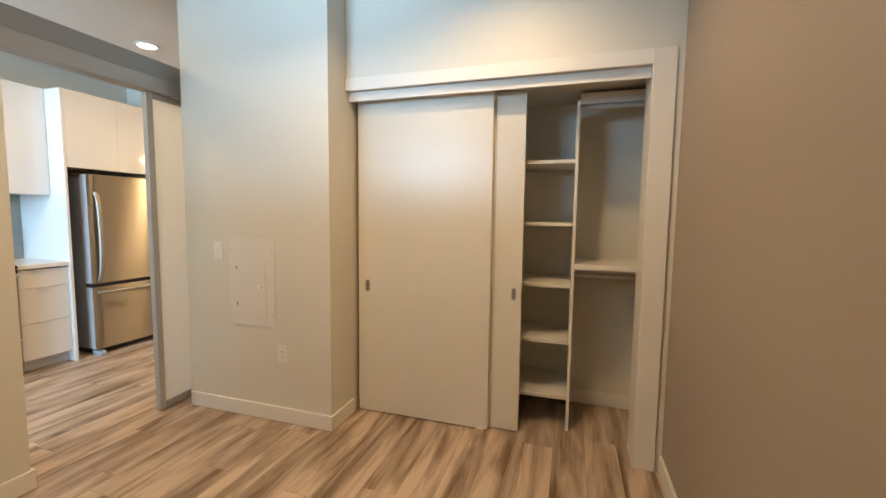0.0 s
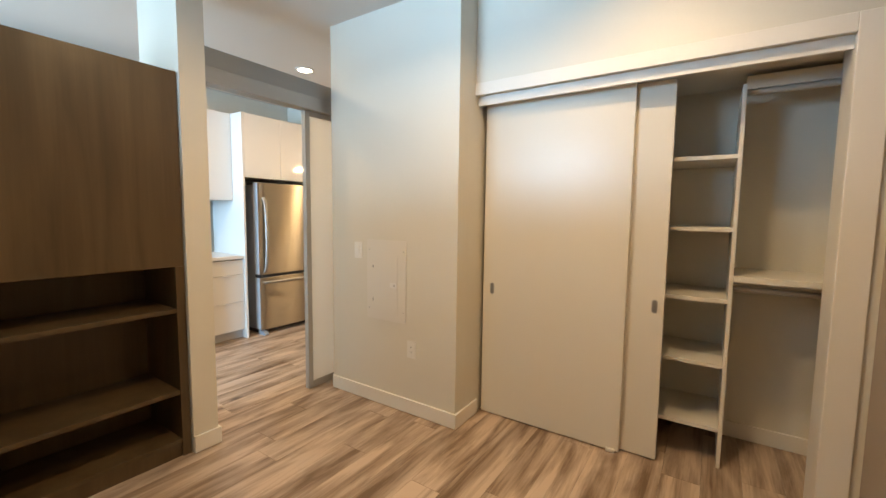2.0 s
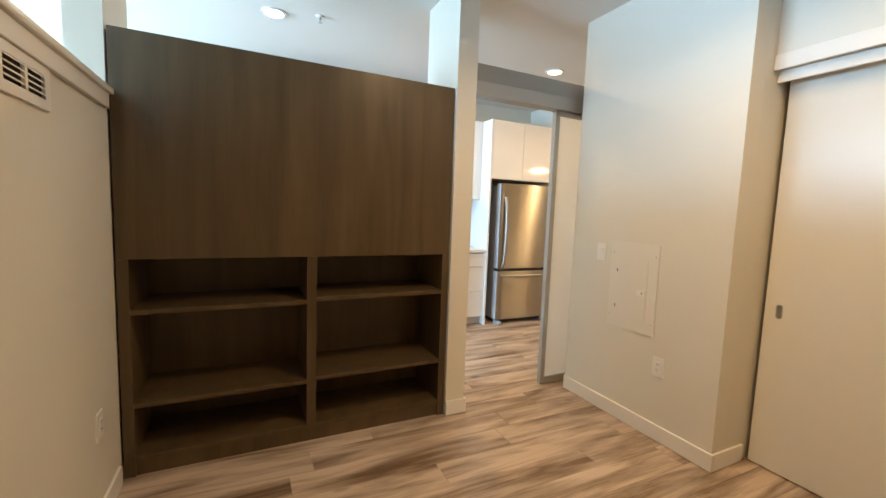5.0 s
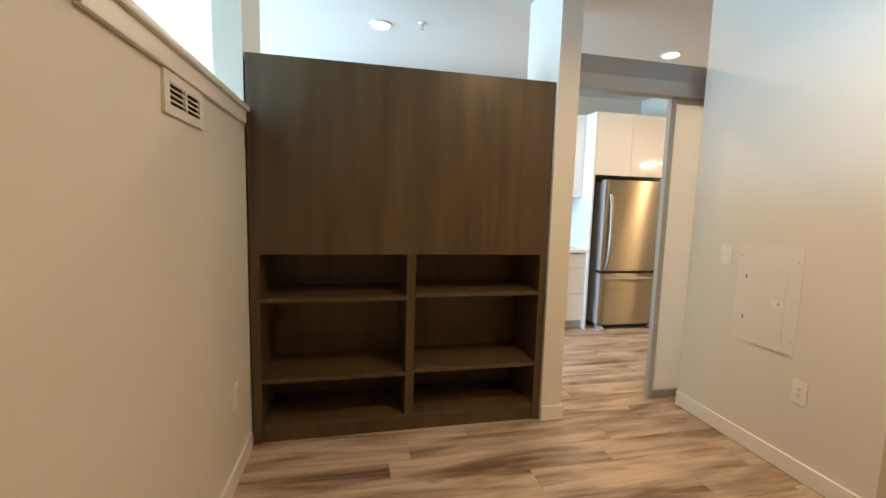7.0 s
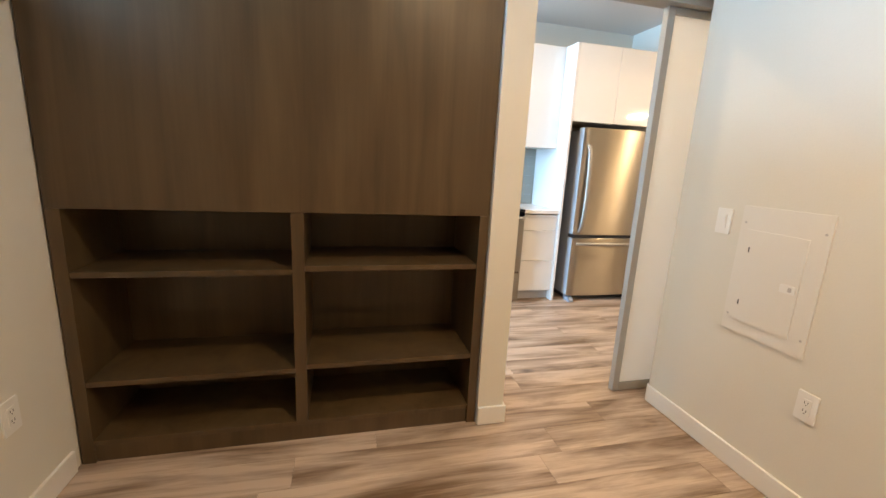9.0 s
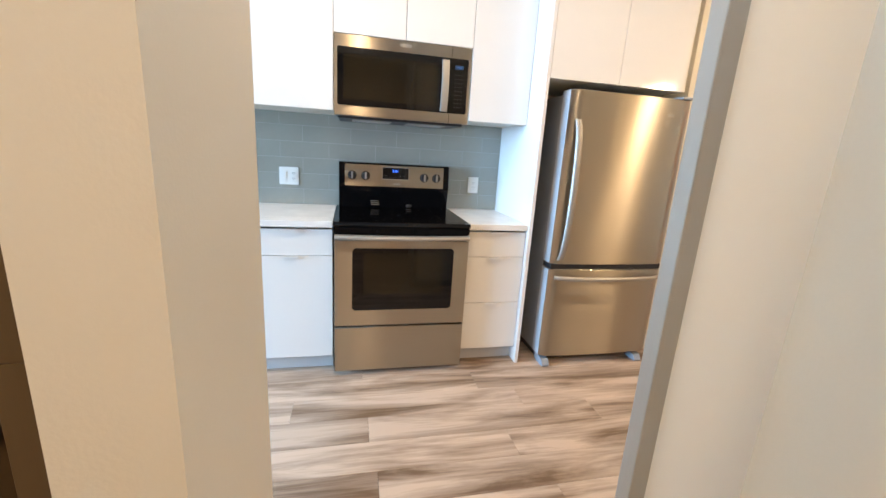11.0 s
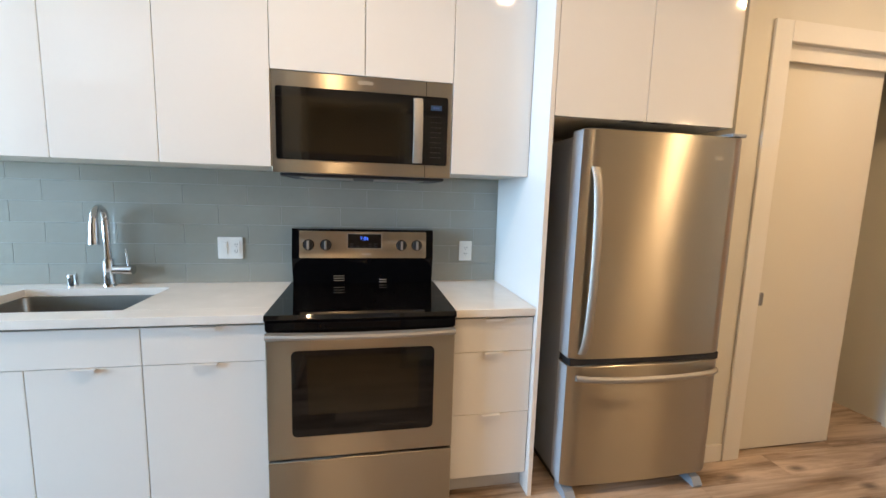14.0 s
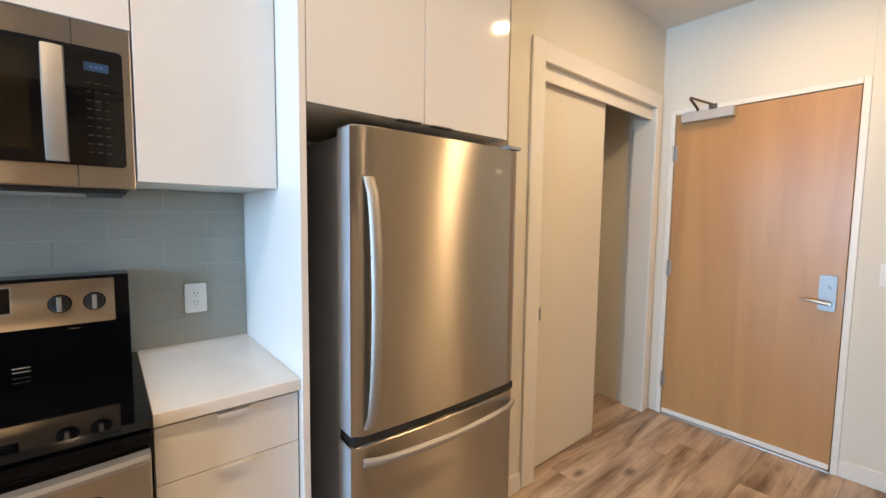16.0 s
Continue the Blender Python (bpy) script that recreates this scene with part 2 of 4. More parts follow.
def cyl(bm, p, q, r, r2=None, n=20, caps=True):
    p, q = Vector(p), Vector(q)
    d = q - p
    m = Matrix.Translation((p + q) / 2) @ d.to_track_quat("Z", "Y").to_matrix().to_4x4()
    bmesh.ops.create_cone(bm, cap_ends=caps, segments=n, radius1=r, radius2=r if r2 is None else r2, depth=d.length, matrix=m)
    return bm


def tube(bm, points, r, n=12):
    """A round bar along a line of points."""
    pts = [Vector(p) for p in points]
    rings = []
    ref = Vector((0.31, 0.74, 0.59))
    for i, p in enumerate(pts):
        d = (pts[min(i + 1, len(pts) - 1)] - pts[max(i - 1, 0)]).normalized()
        a = d.cross(ref).normalized()
        c = d.cross(a)
        rr = r[i] if isinstance(r, (list, tuple)) else r
        rings.append([bm.verts.new(p + rr * (math.cos(2 * math.pi * k / n) * a + math.sin(2 * math.pi * k / n) * c)) for k in range(n)])
    for s, t in zip(rings, rings[1:]):
        for k in range(n):
            bm.faces.new((s[k], s[(k + 1) % n], t[(k + 1) % n], t[k]))
    bm.faces.new(rings[0][::-1])
    bm.faces.new(rings[-1])
    return bm


def slab(bm, outline, axis, lo, hi):
    """A plate with the outline (pairs of the two other axes), from lo to hi along an axis."""
    def at(u, v, w):
        return (w, u, v) if axis == "x" else (u, w, v) if axis == "y" else (u, v, w)
    a = [bm.verts.new(at(u, v, lo)) for u, v in outline]
    b = [bm.verts.new(at(u, v, hi)) for u, v in outline]
    bm.faces.new(a)
    bm.faces.new(b)
    for k in range(len(a)):
        j = (k + 1) % len(a)
        bm.faces.new((a[k], a[j], b[j], b[k]))
    return bm


def rounded(u0, u1, v0, v1, r, n=6):
    out = []
    for cu, cv, a0 in ((u1 - r, v1 - r, 0), (u0 + r, v1 - r, 90), (u0 + r, v0 + r, 180), (u1 - r, v0 + r, 270)):
        for k in range(n + 1):
            a = radians(a0 + 90 * k / n)
            out.append((cu + r * math.cos(a), cv + r * math.sin(a)))
    return out


def ring(bm, outer, inner, axis, lo, hi):
    """A frame between two outlines with the same number of corners."""
    def at(u, v, w):
        return (w, u, v) if axis == "x" else (u, w, v) if axis == "y" else (u, v, w)
    loops = [[bm.verts.new(at(u, v, w)) for u, v in line] for line, w in ((outer, lo), (outer, hi), (inner, hi), (inner, lo))]
    n = len(outer)
    for s, t in zip(loops, loops[1:] + loops[:1]):
        for k in range(n):
            bm.faces.new((s[k], s[(k + 1) % n], t[(k + 1) % n], t[k]))
    return bm


def smooth(bm, angle=35):
    for f in bm.faces:
        f.smooth = True
    for e in bm.edges:
        if len(e.link_faces) == 2:
            turn, areas = e.calc_face_angle(0), sorted(f.calc_area() for f in e.link_faces)
            if turn > radians(angle) or (turn > radians(8) and areas[1] > 8 * areas[0]):
                e.smooth = False
    return bm


def mesh_of(name, bm, material):
    bmesh.ops.recalc_face_normals(bm, faces=bm.faces[:])
    smooth(bm)
    me = bpy.data.meshes.new(name)
    bm.to_mesh(me)
    bm.free()
    me.materials.append(material)
    return me


def thing(name, x, y, z, label, category, group="", kind=""):
    ob = new(name)
    ob.location = (x, y, z)
    ob.empty_display_size = 0.1
    return tagged(ob, label, category, group, kind)


def base_of(ob):
    spot = Vector((0, 0, 0))
    while ob is not None:
        spot += ob.location
        ob = ob.parent
    return spot


def part(name, bm, material, parent, label=""):
    bmesh.ops.translate(bm, verts=bm.verts[:], vec=-base_of(parent))
    ob = new(name, mesh_of(name, bm, material))
    ob.parent = parent
    return tagged(ob, label)


def structure(name, bm, material, label="", category="wall"):
    return tagged(new(name, mesh_of(name, bm, material)), label, category, "", "structure")


def single(name, bm, material, label, category, group=""):
    """A thing made of one mesh, with its origin at its base."""
    lo = Vector([min(v.co[k] for v in bm.verts) for k in range(3)])
    hi = Vector([max(v.co[k] for v in bm.verts) for k in range(3)])
    spot = Vector(((lo.x + hi.x) / 2, (lo.y + hi.y) / 2, lo.z))
    bmesh.ops.translate(bm, verts=bm.verts[:], vec=-spot)
    ob = new(name, mesh_of(name, bm, material))
    ob.location = spot
    return tagged(ob, label, category, group)


# ---- the plan, in metres ----
XR = 1.405                      # bedroom wall beside the closet
YS, YS2 = -0.365, -0.505        # low wall under the opening to the living room
XC, XC2 = -1.610, -2.040        # face and back of the dark shelving unit
YCH = 2.459                     # face of the wall chase with the breaker panel
XCH0, XCH1 = -1.640, -0.502     # its ends
YD = 2.772                      # face of the front sliding closet door
YCAS = 2.646                    # face of the closet casing
YB = 3.390                      # back of the bedroom closet
XW = -4.020                     # kitchen wall
YE = 5.430                      # entry wall
XK = -3.475                     # wall of the hall closet
YW = -4.600                     # window wall of the living room

# ---- large structure ----
structure("ceiling", bx(XW - 0.1, XR + 0.12, YW - 0.1, YE + 0.12, CEIL, CEIL + 0.12), M_CEIL, "smooth white painted ceiling", "ceiling")
structure("wall_east", bx(XR, XR + 0.12, YW, YCAS + 0.014, 0, CEIL), M_WALL_DIM, "bedroom wall beside the closet, colour darkened to offset lamp light")
structure("wall_closet_side", bx(XR, XR + 0.12, YCAS + 0.0145, YB + 0.12, 0, CEIL), M_WALL, "white side wall of the bedroom closet")
# low wall with an opening above it to the living room
bm = slab(bmesh.new(), [(XC, 0), (XR, 0), (XR, CEIL), (-0.29, CEIL), (-0.29, 1.823), (XC, 1.823)], "y", YS2, YS)
bmesh.ops.recalc_face_normals(bm, faces=bm.faces)
structure("wall_south", bm, M_WALL, "warm white wall with an opening above a ledge")
structure("wall_pier_south", bx(XC2, XC - 0.001, YS2, YS - 0.001, 0, CEIL), M_WALL, "white wall pier behind the shelving unit")
structure("wall_pier_north", bx(XC2 - 0.02, -1.588, 1.378, 1.515, 0, CEIL), M_WALL, "narrow white wall end beside the opening")
structure("wall_chase", bx(XCH0, XCH1, YCH, YCH + 0.12, 0, CEIL), M_WALL, "white painted wall chase with a breaker panel")
structure("wall_bath_east", bx(XCH1 - 0.12, XCH1, YCH + 0.1205, YE + 0.12, 0, CEIL), M_WALL, "plain white bathroom side wall")
BY0, BY1, BH = 4.30, 5.18, 2.20  # doorway from the hall into the bathroom
bm = bx(XCH0, XCH0 + 0.12, YCH + 0.1205, BY0, 0, CEIL)
box(bm, XCH0, XCH0 + 0.12, BY1, YE + 0.12, 0, CEIL)
box(bm, XCH0, XCH0 + 0.12, BY0 + 0.0005, BY1 - 0.0005, BH, CEIL)
structure("wall_bath_west", bm, M_WALL, "white hall wall with an open bathroom doorway")
structure("wall_bath_north", bx(XCH0 + 0.1205, XCH1 - 0.1205, YE, YE + 0.12, 0, CEIL), M_WALL, "plain white bathroom end wall")
structure("wall_closet_back", bx(XCH1, XR, YB, YB + 0.12, 0, CEIL), M_WALL, "white back wall of the bedroom closet")
bm = bx(XCH1, XR, YCAS + 0.014, YCAS + 0.12, 2.148, CEIL)
box(bm, 1.270, XR, YCAS + 0.014, YCAS + 0.12, 0, 2.1475)
structure("wall_closet_front", bm, M_WALL, "warm white wall above the closet doors")
# kitchen, hall and living room
structure("wall_west", bx(XW - 0.1, XW, YW, YE, 0, CEIL), M_WALL, "plain white painted kitchen wall")
bm = bx(XW, -3.4105, YE, YE + 0.12, 0, CEIL)
box(bm, -2.4265, XCH0 - 0.0005, YE, YE + 0.12, 0, CEIL)
box(bm, -3.410, -2.427, YE, YE + 0.12, 2.1825, CEIL)
structure("wall_entry", bm, M_WALL, "off-white wall around the entry door")
structure("corridor_backing", bx(-3.7, -2.2, YE + 0.30, YE + 0.32, 0, CEIL), M_UNSEEN, "unseen dark backing wall behind the entry door")
bm = bx(XK - 0.10, XK, 3.79, 4.03, 0, CEIL)
box(bm, XK - 0.10, XK, 4.0305, YE, 2.205, CEIL)
box(bm, XK - 0.15, XK, 5.325, YE, 0, 2.2045)
box(bm, XW, XK - 0.1005, 3.79, 3.89, 0, CEIL)
structure("wall_hall_closet", bm, M_WALL, "warm white wall around the hall closet")
# window wall that lights the living room
WX0, WX1, WZ0, WZ1 = -3.55, -0.05, 0.55, 2.62
bm = bx(XW, WX0, YW - 0.12, YW, 0, CEIL)
box(bm, WX1, XR, YW - 0.12, YW, 0, CEIL)
box(bm, WX0 + 0.0005, WX1 - 0.0005, YW - 0.12, YW, 0, WZ0)
box(bm, WX0 + 0.0005, WX1 - 0.0005, YW - 0.12, YW, WZ1, CEIL)
structure("wall_window", bm, M_UNSEEN, "unseen living room wall around the windows, darkened to curb bounced light")
win = thing("window_1", (WX0 + WX1) / 2, YW - 0.06, WZ0, "wide white framed living room window", "window", kind="structure")
PANE = (WX1 - WX0) / 3
for k in range(4):
    xm = WX0 + PANE * k
    part("mullion", bx(xm - 0.03, xm + 0.03, YW - 0.10, YW - 0.04, WZ0, WZ1, bevel=0.004), M_TRIM, win)
for zz in (WZ0, WZ1 - 0.05):
    part("window_rail", bx(WX0 + 0.03, WX1 - 0.03, YW - 0.095, YW - 0.045, zz, zz + 0.05, bevel=0.004), M_TRIM, win)
for k in range(3):
    xm = WX0 + PANE * k
    pane = part("pane", bx(xm + 0.03, xm + PANE - 0.03, YW - 0.075, YW - 0.069, WZ0 + 0.05, WZ1 - 0.05), M_GLASS, win)
    pane.visible_shadow = False
structure("ground", bx(-400, 400, -400, 400, -0.60, -0.45), surface("street_ground", (0.16, 0.16, 0.155), 0.9, vary=0.2, scale=0.2), "grey ground outside", "ground")
structure("subfloor", bx(XW, XR, YW, YE + 0.3, -0.12, -0.008), M_GROUT, "dark subfloor under the planks", "floor")


def baseboard(x0, x1, y0, y1, h=0.10):
    return structure("baseboard", bx(x0, x1, y0, y1, 0.002, h, bevel=0.003), M_TRIM, "flat white painted baseboard", "baseboard")


BB = 0.014
baseboard(XCH0, XCH1 + BB, YCH - BB, YCH)
baseboard(XCH1, XCH1 + BB, YCH + 0.0005, 2.735)
baseboard(XR - BB, XR, YS + BB, YCAS + 0.01)
baseboard(XC + 0.04, XR - BB - 0.0005, YS, YS + BB)
baseboard(-1.588, -1.588 + BB, 1.378, 1.515 + BB)
baseboard(XC2, -1.5885, 1.5155, 1.515 + BB)
baseboard(0.93, XR - BB, YB - BB, YB)
baseboard(XR - BB, XR, 2.80, YB - BB - 0.0005)
baseboard(XK, XK + BB, 3.79, 3.930)
baseboard(-2.4265, XCH0, YE - BB, YE)
baseboard(XCH0 - BB, XCH0, YCH, BY0 - 0.0005)
baseboard(XCH0 - BB, XCH0, BY1 + 0.0005, YE - BB - 0.0005)

# ledge on the low wall
ledge = structure("ledge_cap", bx(XC + 0.012, -0.27, YS2 - 0.02, YS + 0.032, 1.824, 1.850, bevel=0.004), M_TRIM, "white painted ledge cap on the low wall", "trim")
structure("ledge_apron", bx(XC + 0.03, -0.285, YS + 0.0005, YS + 0.018, 1.760, 1.8235, bevel=0.003), M_TRIM, "white painted apron under the ledge", "trim")

# closet casing, head and jambs
bm = bx(1.262, 1.370, YCAS, YCAS + 0.0135, 0.002, 2.2195, bevel=0.003)
structure("casing_right", bm, M_TRIM, "flat white closet door casing", "trim")
structure("casing_head", bx(XCH1 + 0.001, 1.2615, YCAS, YCAS + 0.0135, 2.143, 2.2195, bevel=0.003), M_TRIM, "flat white closet head casing", "trim")
structure("track_fascia", bx(XCH1 + 0.001, 1.2615, 2.690, 2.708, 2.088, 2.147, bevel=0.002), M_TRIM, "white fascia hiding the sliding door track", "trim")
structure("closet_jamb", bx(1.262, 1.2695, YCAS + 0.014, 2.86, 0.002, 2.1425, bevel=0.001), M_TRIM, "white closet jamb", "trim")
structure("closet_soffit", bx(XCH1 + 0.001, 1.40, 2.80, YB - 0.001, 2.16, 2.18), M_WALL, "white closet ceiling", "ceiling")


# ---- bedroom things ----
def finger_pull(parent, x, y, z, axis="y", side=-1, w=0.030, h=0.078):
    """A recessed oblong pull: satin rim and a cup whose darker metal carries the recess shade."""
    out, inn = rounded(-w / 2, w / 2, -h / 2, h / 2, w * 0.48), rounded(-w / 2 + 0.005, w / 2 - 0.005, -h / 2 + 0.005, h / 2 - 0.005, w * 0.33)
    if axis == "y":
        o, i = [(x + u, z + v) for u, v in out], [(x + u, z + v) for u, v in inn]
        lo, hi = (y - 0.003, y + 0.004) if side < 0 else (y - 0.004, y + 0.003)
    else:
        o, i = [(y + u, z + v) for u, v in out], [(y + u, z + v) for u, v in inn]
        lo, hi = (x - 0.004, x + 0.003)
    rim = part("finger_pull", ring(bmesh.new(), o, i, axis, lo, hi), M_SATIN, parent, "satin steel recessed pull")
    part("cup", slab(bmesh.new(), i, axis, *((lo + 0.0014, lo + 0.0028) if axis == "y" and side < 0 else (hi - 0.0028, hi - 0.0014))), M_LOCK, rim, "pull cup in darker metal for its recess shade")


def sliding_closet_door(x0, x1, y, z1, pull_x, label):
    d = thing("sliding_closet_door", (x0 + x1) / 2, y + 0.0175, 0.008, label, "sliding door", "bedroom closet doors")
    part("panel", bx(x0, x1, y, y + 0.035, 0.008, z1, bevel=0.003), M_DOOR, d)
    finger_pull(d, pull_x, y, 0.888)
    return d


sliding_closet_door(-0.480, 0.431, YD, 2.112, -0.411, "flat white sliding closet door standing closed")
sliding_closet_door(-0.30, 0.619, YD + 0.042, 2.112, 0.572, "flat white rear sliding closet door, pushed aside")
single("floor_guide", bx(0.36, 0.41, YD - 0.012, YD + 0.05, 0.0, 0.022, bevel=0.003), M_WHITEPL, "small white plastic sliding door guide on the floor", "door guide")

clos = thing("closet_organizer", 0.92, 3.16, 0.0, "white melamine closet shelving with a hanging side", "closet shelving")
part("upright", bx(0.905, 0.924, 2.934, YB - 0.001, 0.002, 2.066, bevel=0.001), M_LAM, clos)
part("upright", bx(0.462, 0.481, 2.934, YB - 0.001, 0.002, 2.066, bevel=0.001), M_LAM, clos)
for zt in (1.717, 1.332, 0.945, 0.585, 0.225):
    part("shelf", bx(0.4815, 0.9045, 2.940, YB - 0.001, zt - 0.022, zt, bevel=0.001), M_LAM, clos)
part("top_shelf", bx(0.9245, XR - 0.001, 3.0695, YB - 0.001, 2.116, 2.135, bevel=0.001), M_LAM, clos)
part("top_rail", bx(0.9245, XR - 0.001, 3.050, 3.069, 2.068, 2.135, bevel=0.001), M_LAM, clos)
part("hanging_shelf", bx(0.9245, XR - 0.001, 2.934, YB - 0.001, 1.045, 1.078, bevel=0.002), M_LAM, clos)
for zz in (2.050, 0.995):
    part("hanging_rod", cyl(bmesh.new(), (0.9245, 3.06, zz), (XR - 0.001, 3.06, zz), 0.016), M_GREY, clos, "satin metal hanging rod")

# dark built-in shelving unit
unit = thing("shelving_unit", XC - 0.2, 0.51, 0.0, "dark walnut built-in unit with six open shelves below a tall panel", "shelving unit")
Y0, Y1, YDV = -0.356, 1.374, (0.496, 0.547)
part("upper_panel", bx(XC2, XC, Y0, Y1, 1.082, 2.125, bevel=0.0015), M_DARK, unit)
part("side_panel", bx(XC2, XC, Y0, Y0 + 0.047, 0.0, 1.0815, bevel=0.001), M_DARK, unit)
part("side_panel", bx(XC2, XC, Y1 - 0.045, Y1, 0.0, 1.0815, bevel=0.001), M_DARK, unit)
part("divider", bx(XC2 + 0.02, XC, YDV[0], YDV[1], 0.103, 1.0815, bevel=0.001), M_DARK, unit)
part("plinth", bx(XC2 + 0.02, XC - 0.012, Y0 + 0.0475, Y1 - 0.0455, 0.0, 0.0815), M_DARK, unit)
part("back_panel", bx(XC2, XC2 + 0.0195, Y0 + 0.0475, Y1 - 0.0455, 0.0, 1.0815), M_DARK, unit)
part("bottom_shelf", bx(XC2 + 0.02, XC - 0.002, Y0 + 0.0475, Y1 - 0.0455, 0.082, 0.1025, bevel=0.001), M_DARK, unit)
for za in (0.826, 0.362):
    part("shelf", bx(XC2 + 0.02, XC - 0.004, Y0 + 0.0475, YDV[0] - 0.0005, za - 0.014, za + 0.010, bevel=0.001), M_DARK, unit)
    part("shelf", bx(XC2 + 0.02, XC - 0.004, YDV[1] + 0.0005, Y1 - 0.0455, za, za + 0.024, bevel=0.001), M_DARK, unit)


def plate(name, axis, at, u, v, w, h, out, label, category, kind="outlet", group="wall plates"):
    """A wall plate with its rockers or sockets. axis: the wall's normal; out: the way it faces; u, v: its middle along and up."""
    d = 0.006 * out
    spot = (u, at, v - h / 2) if axis == "y" else (at, u, v - h / 2)
    t = thing(name, *spot, label, category, group)

    def put(nm, a0, a1, b0, b1, r, lo, hi, mat, under, lab=""):
        return part(nm, slab(bmesh.new(), rounded(a0, a1, b0, b1, r, 3), axis, at + lo * out, at + hi * out), mat, under, lab)

    put("cover", u - w / 2, u + w / 2, v - h / 2, v + h / 2, 0.005, 0.0005, 0.0065, M_WHITEPL, t)
    gangs = [(u, kind)] if kind in ("outlet", "switch") else [(u - w / 4, "switch"), (u + w / 4, "outlet")]
    for g, what in gangs:
        ins = put("rocker" if what == "switch" else "socket", g - 0.0165, g + 0.0165, v - 0.033, v + 0.033, 0.003, 0.0066, 0.0095, M_WHITEPL, t)
        if what == "switch":
            put("toggle", g - 0.013, g + 0.013, v - 0.003, v + 0.028, 0.002, 0.0096, 0.0125, M_WHITEPL, ins)
        else:
            for dv in (-0.017, 0.017):
                for du in (-0.006, 0.006):
                    put("slot", g + du - 0.0012, g + du + 0.0012, v + dv - 0.002, v + dv + 0.007, 0.0008, 0.0096, 0.0102, M_SLOT, ins, "dark socket slot")
                put("ground_hole", g - 0.0022, g + 0.0022, v + dv - 0.010, v + dv - 0.006, 0.002, 0.0096, 0.0102, M_SLOT, ins, "dark ground hole")
    return t


plate("light_switch", "y", YCH, -1.358, 1.115, 0.074, 0.118, -1, "white rocker light switch on the chase wall", "light switch", "switch")
plate("wall_outlet", "y", YCH, -0.856, 0.457, 0.074, 0.118, -1, "white duplex outlet on the chase wall", "outlet")
plate("wall_outlet", "y", YS, -1.316, 0.428, 0.074, 0.118, 1, "white duplex outlet low on the bedroom wall", "outlet")
plate("light_switch", "y", YE, -2.300, 1.147, 0.074, 0.118, -1, "white light switch beside the entry door", "light switch", "switch")

# breaker panel
bp_ = thing("breaker_panel", -1.085, YCH, 0.627, "white painted breaker panel set in the wall, door closed", "breaker panel")
part("cover", slab(bmesh.new(), rounded(-1.267, -0.908, 0.627, 1.198, 0.004, 2), "y", YCH - 0.0063, YCH - 0.0005), M_PANEL, bp_)
bdoor = part("door", slab(bmesh.new(), rounded(-1.226, -0.976, 0.684, 1.096, 0.004, 2), "y", YCH - 0.0097, YCH - 0.0064), M_PANEL, bp_)
lt = part("latch", slab(bmesh.new(), rounded(-1.045, -0.985, 0.868, 0.902, 0.004, 2), "y", YCH - 0.0127, YCH - 0.0098), M_WHITEPL, bdoor, "white plastic latch")
part("lock_slot", slab(bmesh.new(), rounded(-1.012, -0.998, 0.876, 0.894, 0.003, 2), "y", YCH - 0.0135, YCH - 0.0129), M_GREY, bdoor, "small grey latch tab")
for zz in (1.008, 0.767):
    part("hinge", slab(bmesh.new(), rounded(-1.209, -1.203, zz - 0.012, zz + 0.012, 0.002, 2), "y", YCH - 0.0106, YCH - 0.0098), M_SLOT, bdoor, "dark hinge slot")
for sx in (-1.246, -0.928):
    for sz in (0.70, 1.125):
        part("screw", cyl(bmesh.new(), (sx, YCH - 0.0063, sz), (sx, YCH - 0.0075, sz), 0.005, n=12), M_GREY, bp_)

# louvred vent under the ledge
vent = thing("wall_vent", -0.828, YS, 1.628, "small white louvred wall vent under the ledge", "vent")
o, i = rounded(-0.988, -0.668, 1.628, 1.757, 0.004, 2), rounded(-0.950, -0.706, 1.658, 1.728, 0.003, 2)
part("frame", ring(bmesh.new(), o, i, "y", YS + 0.0005, YS + 0.010), M_TRIM, vent)
part("backing", bx(-0.950, -0.706, YS + 0.0003, YS + 0.0008, 1.658, 1.728), M_SLOT, vent, "dark duct behind the louvres")
part("centre_bar", bx(-0.835, -0.821, YS + 0.001, YS + 0.012, 1.658, 1.728, bevel=0.001), M_TRIM, vent)
for xa, xb in ((-0.949, -0.8355), (-0.8205, -0.707)):
    for k in range(4):
        zz = 1.666 + 0.0175 * k
        bm = bmesh.new()
        slab(bm, [(YS + 0.002, zz + 0.011), (YS + 0.014, zz), (YS + 0.015, zz + 0.0015), (YS + 0.003, zz + 0.0125)], "x", xa, xb)
        part("louvre", bm, M_TRIM, vent)

# sliding door between bedroom and kitchen, with its track
structure("door_track", bx(-1.795, -1.700, 1.516, 3.30, 2.142, 2.236, bevel=0.003), M_ALU, "grey aluminium sliding door track", "trim")
structure("header_beam", bx(-1.785, -1.722, 1.516, 3.30, 2.2365, 2.352), surface("grey_beam_paint", (0.36, 0.37, 0.37), 0.5, vary=0.03), "grey painted beam over the opening", "trim")
sd = thing("sliding_room_door", -1.762, 2.76, 0.010, "aluminium framed sliding door with a frosted cream panel, half open", "sliding door")
DX0, DX1, DY0, DY1 = -1.780, -1.740, 2.296, 3.24
part("stile", bx(DX0, DX1, DY0, DY0 + 0.042, 0.010, 2.1415, bevel=0.003), M_ALU, sd)
part("stile", bx(DX0, DX1, DY1 - 0.042, DY1, 0.010, 2.1415, bevel=0.003), M_ALU, sd)
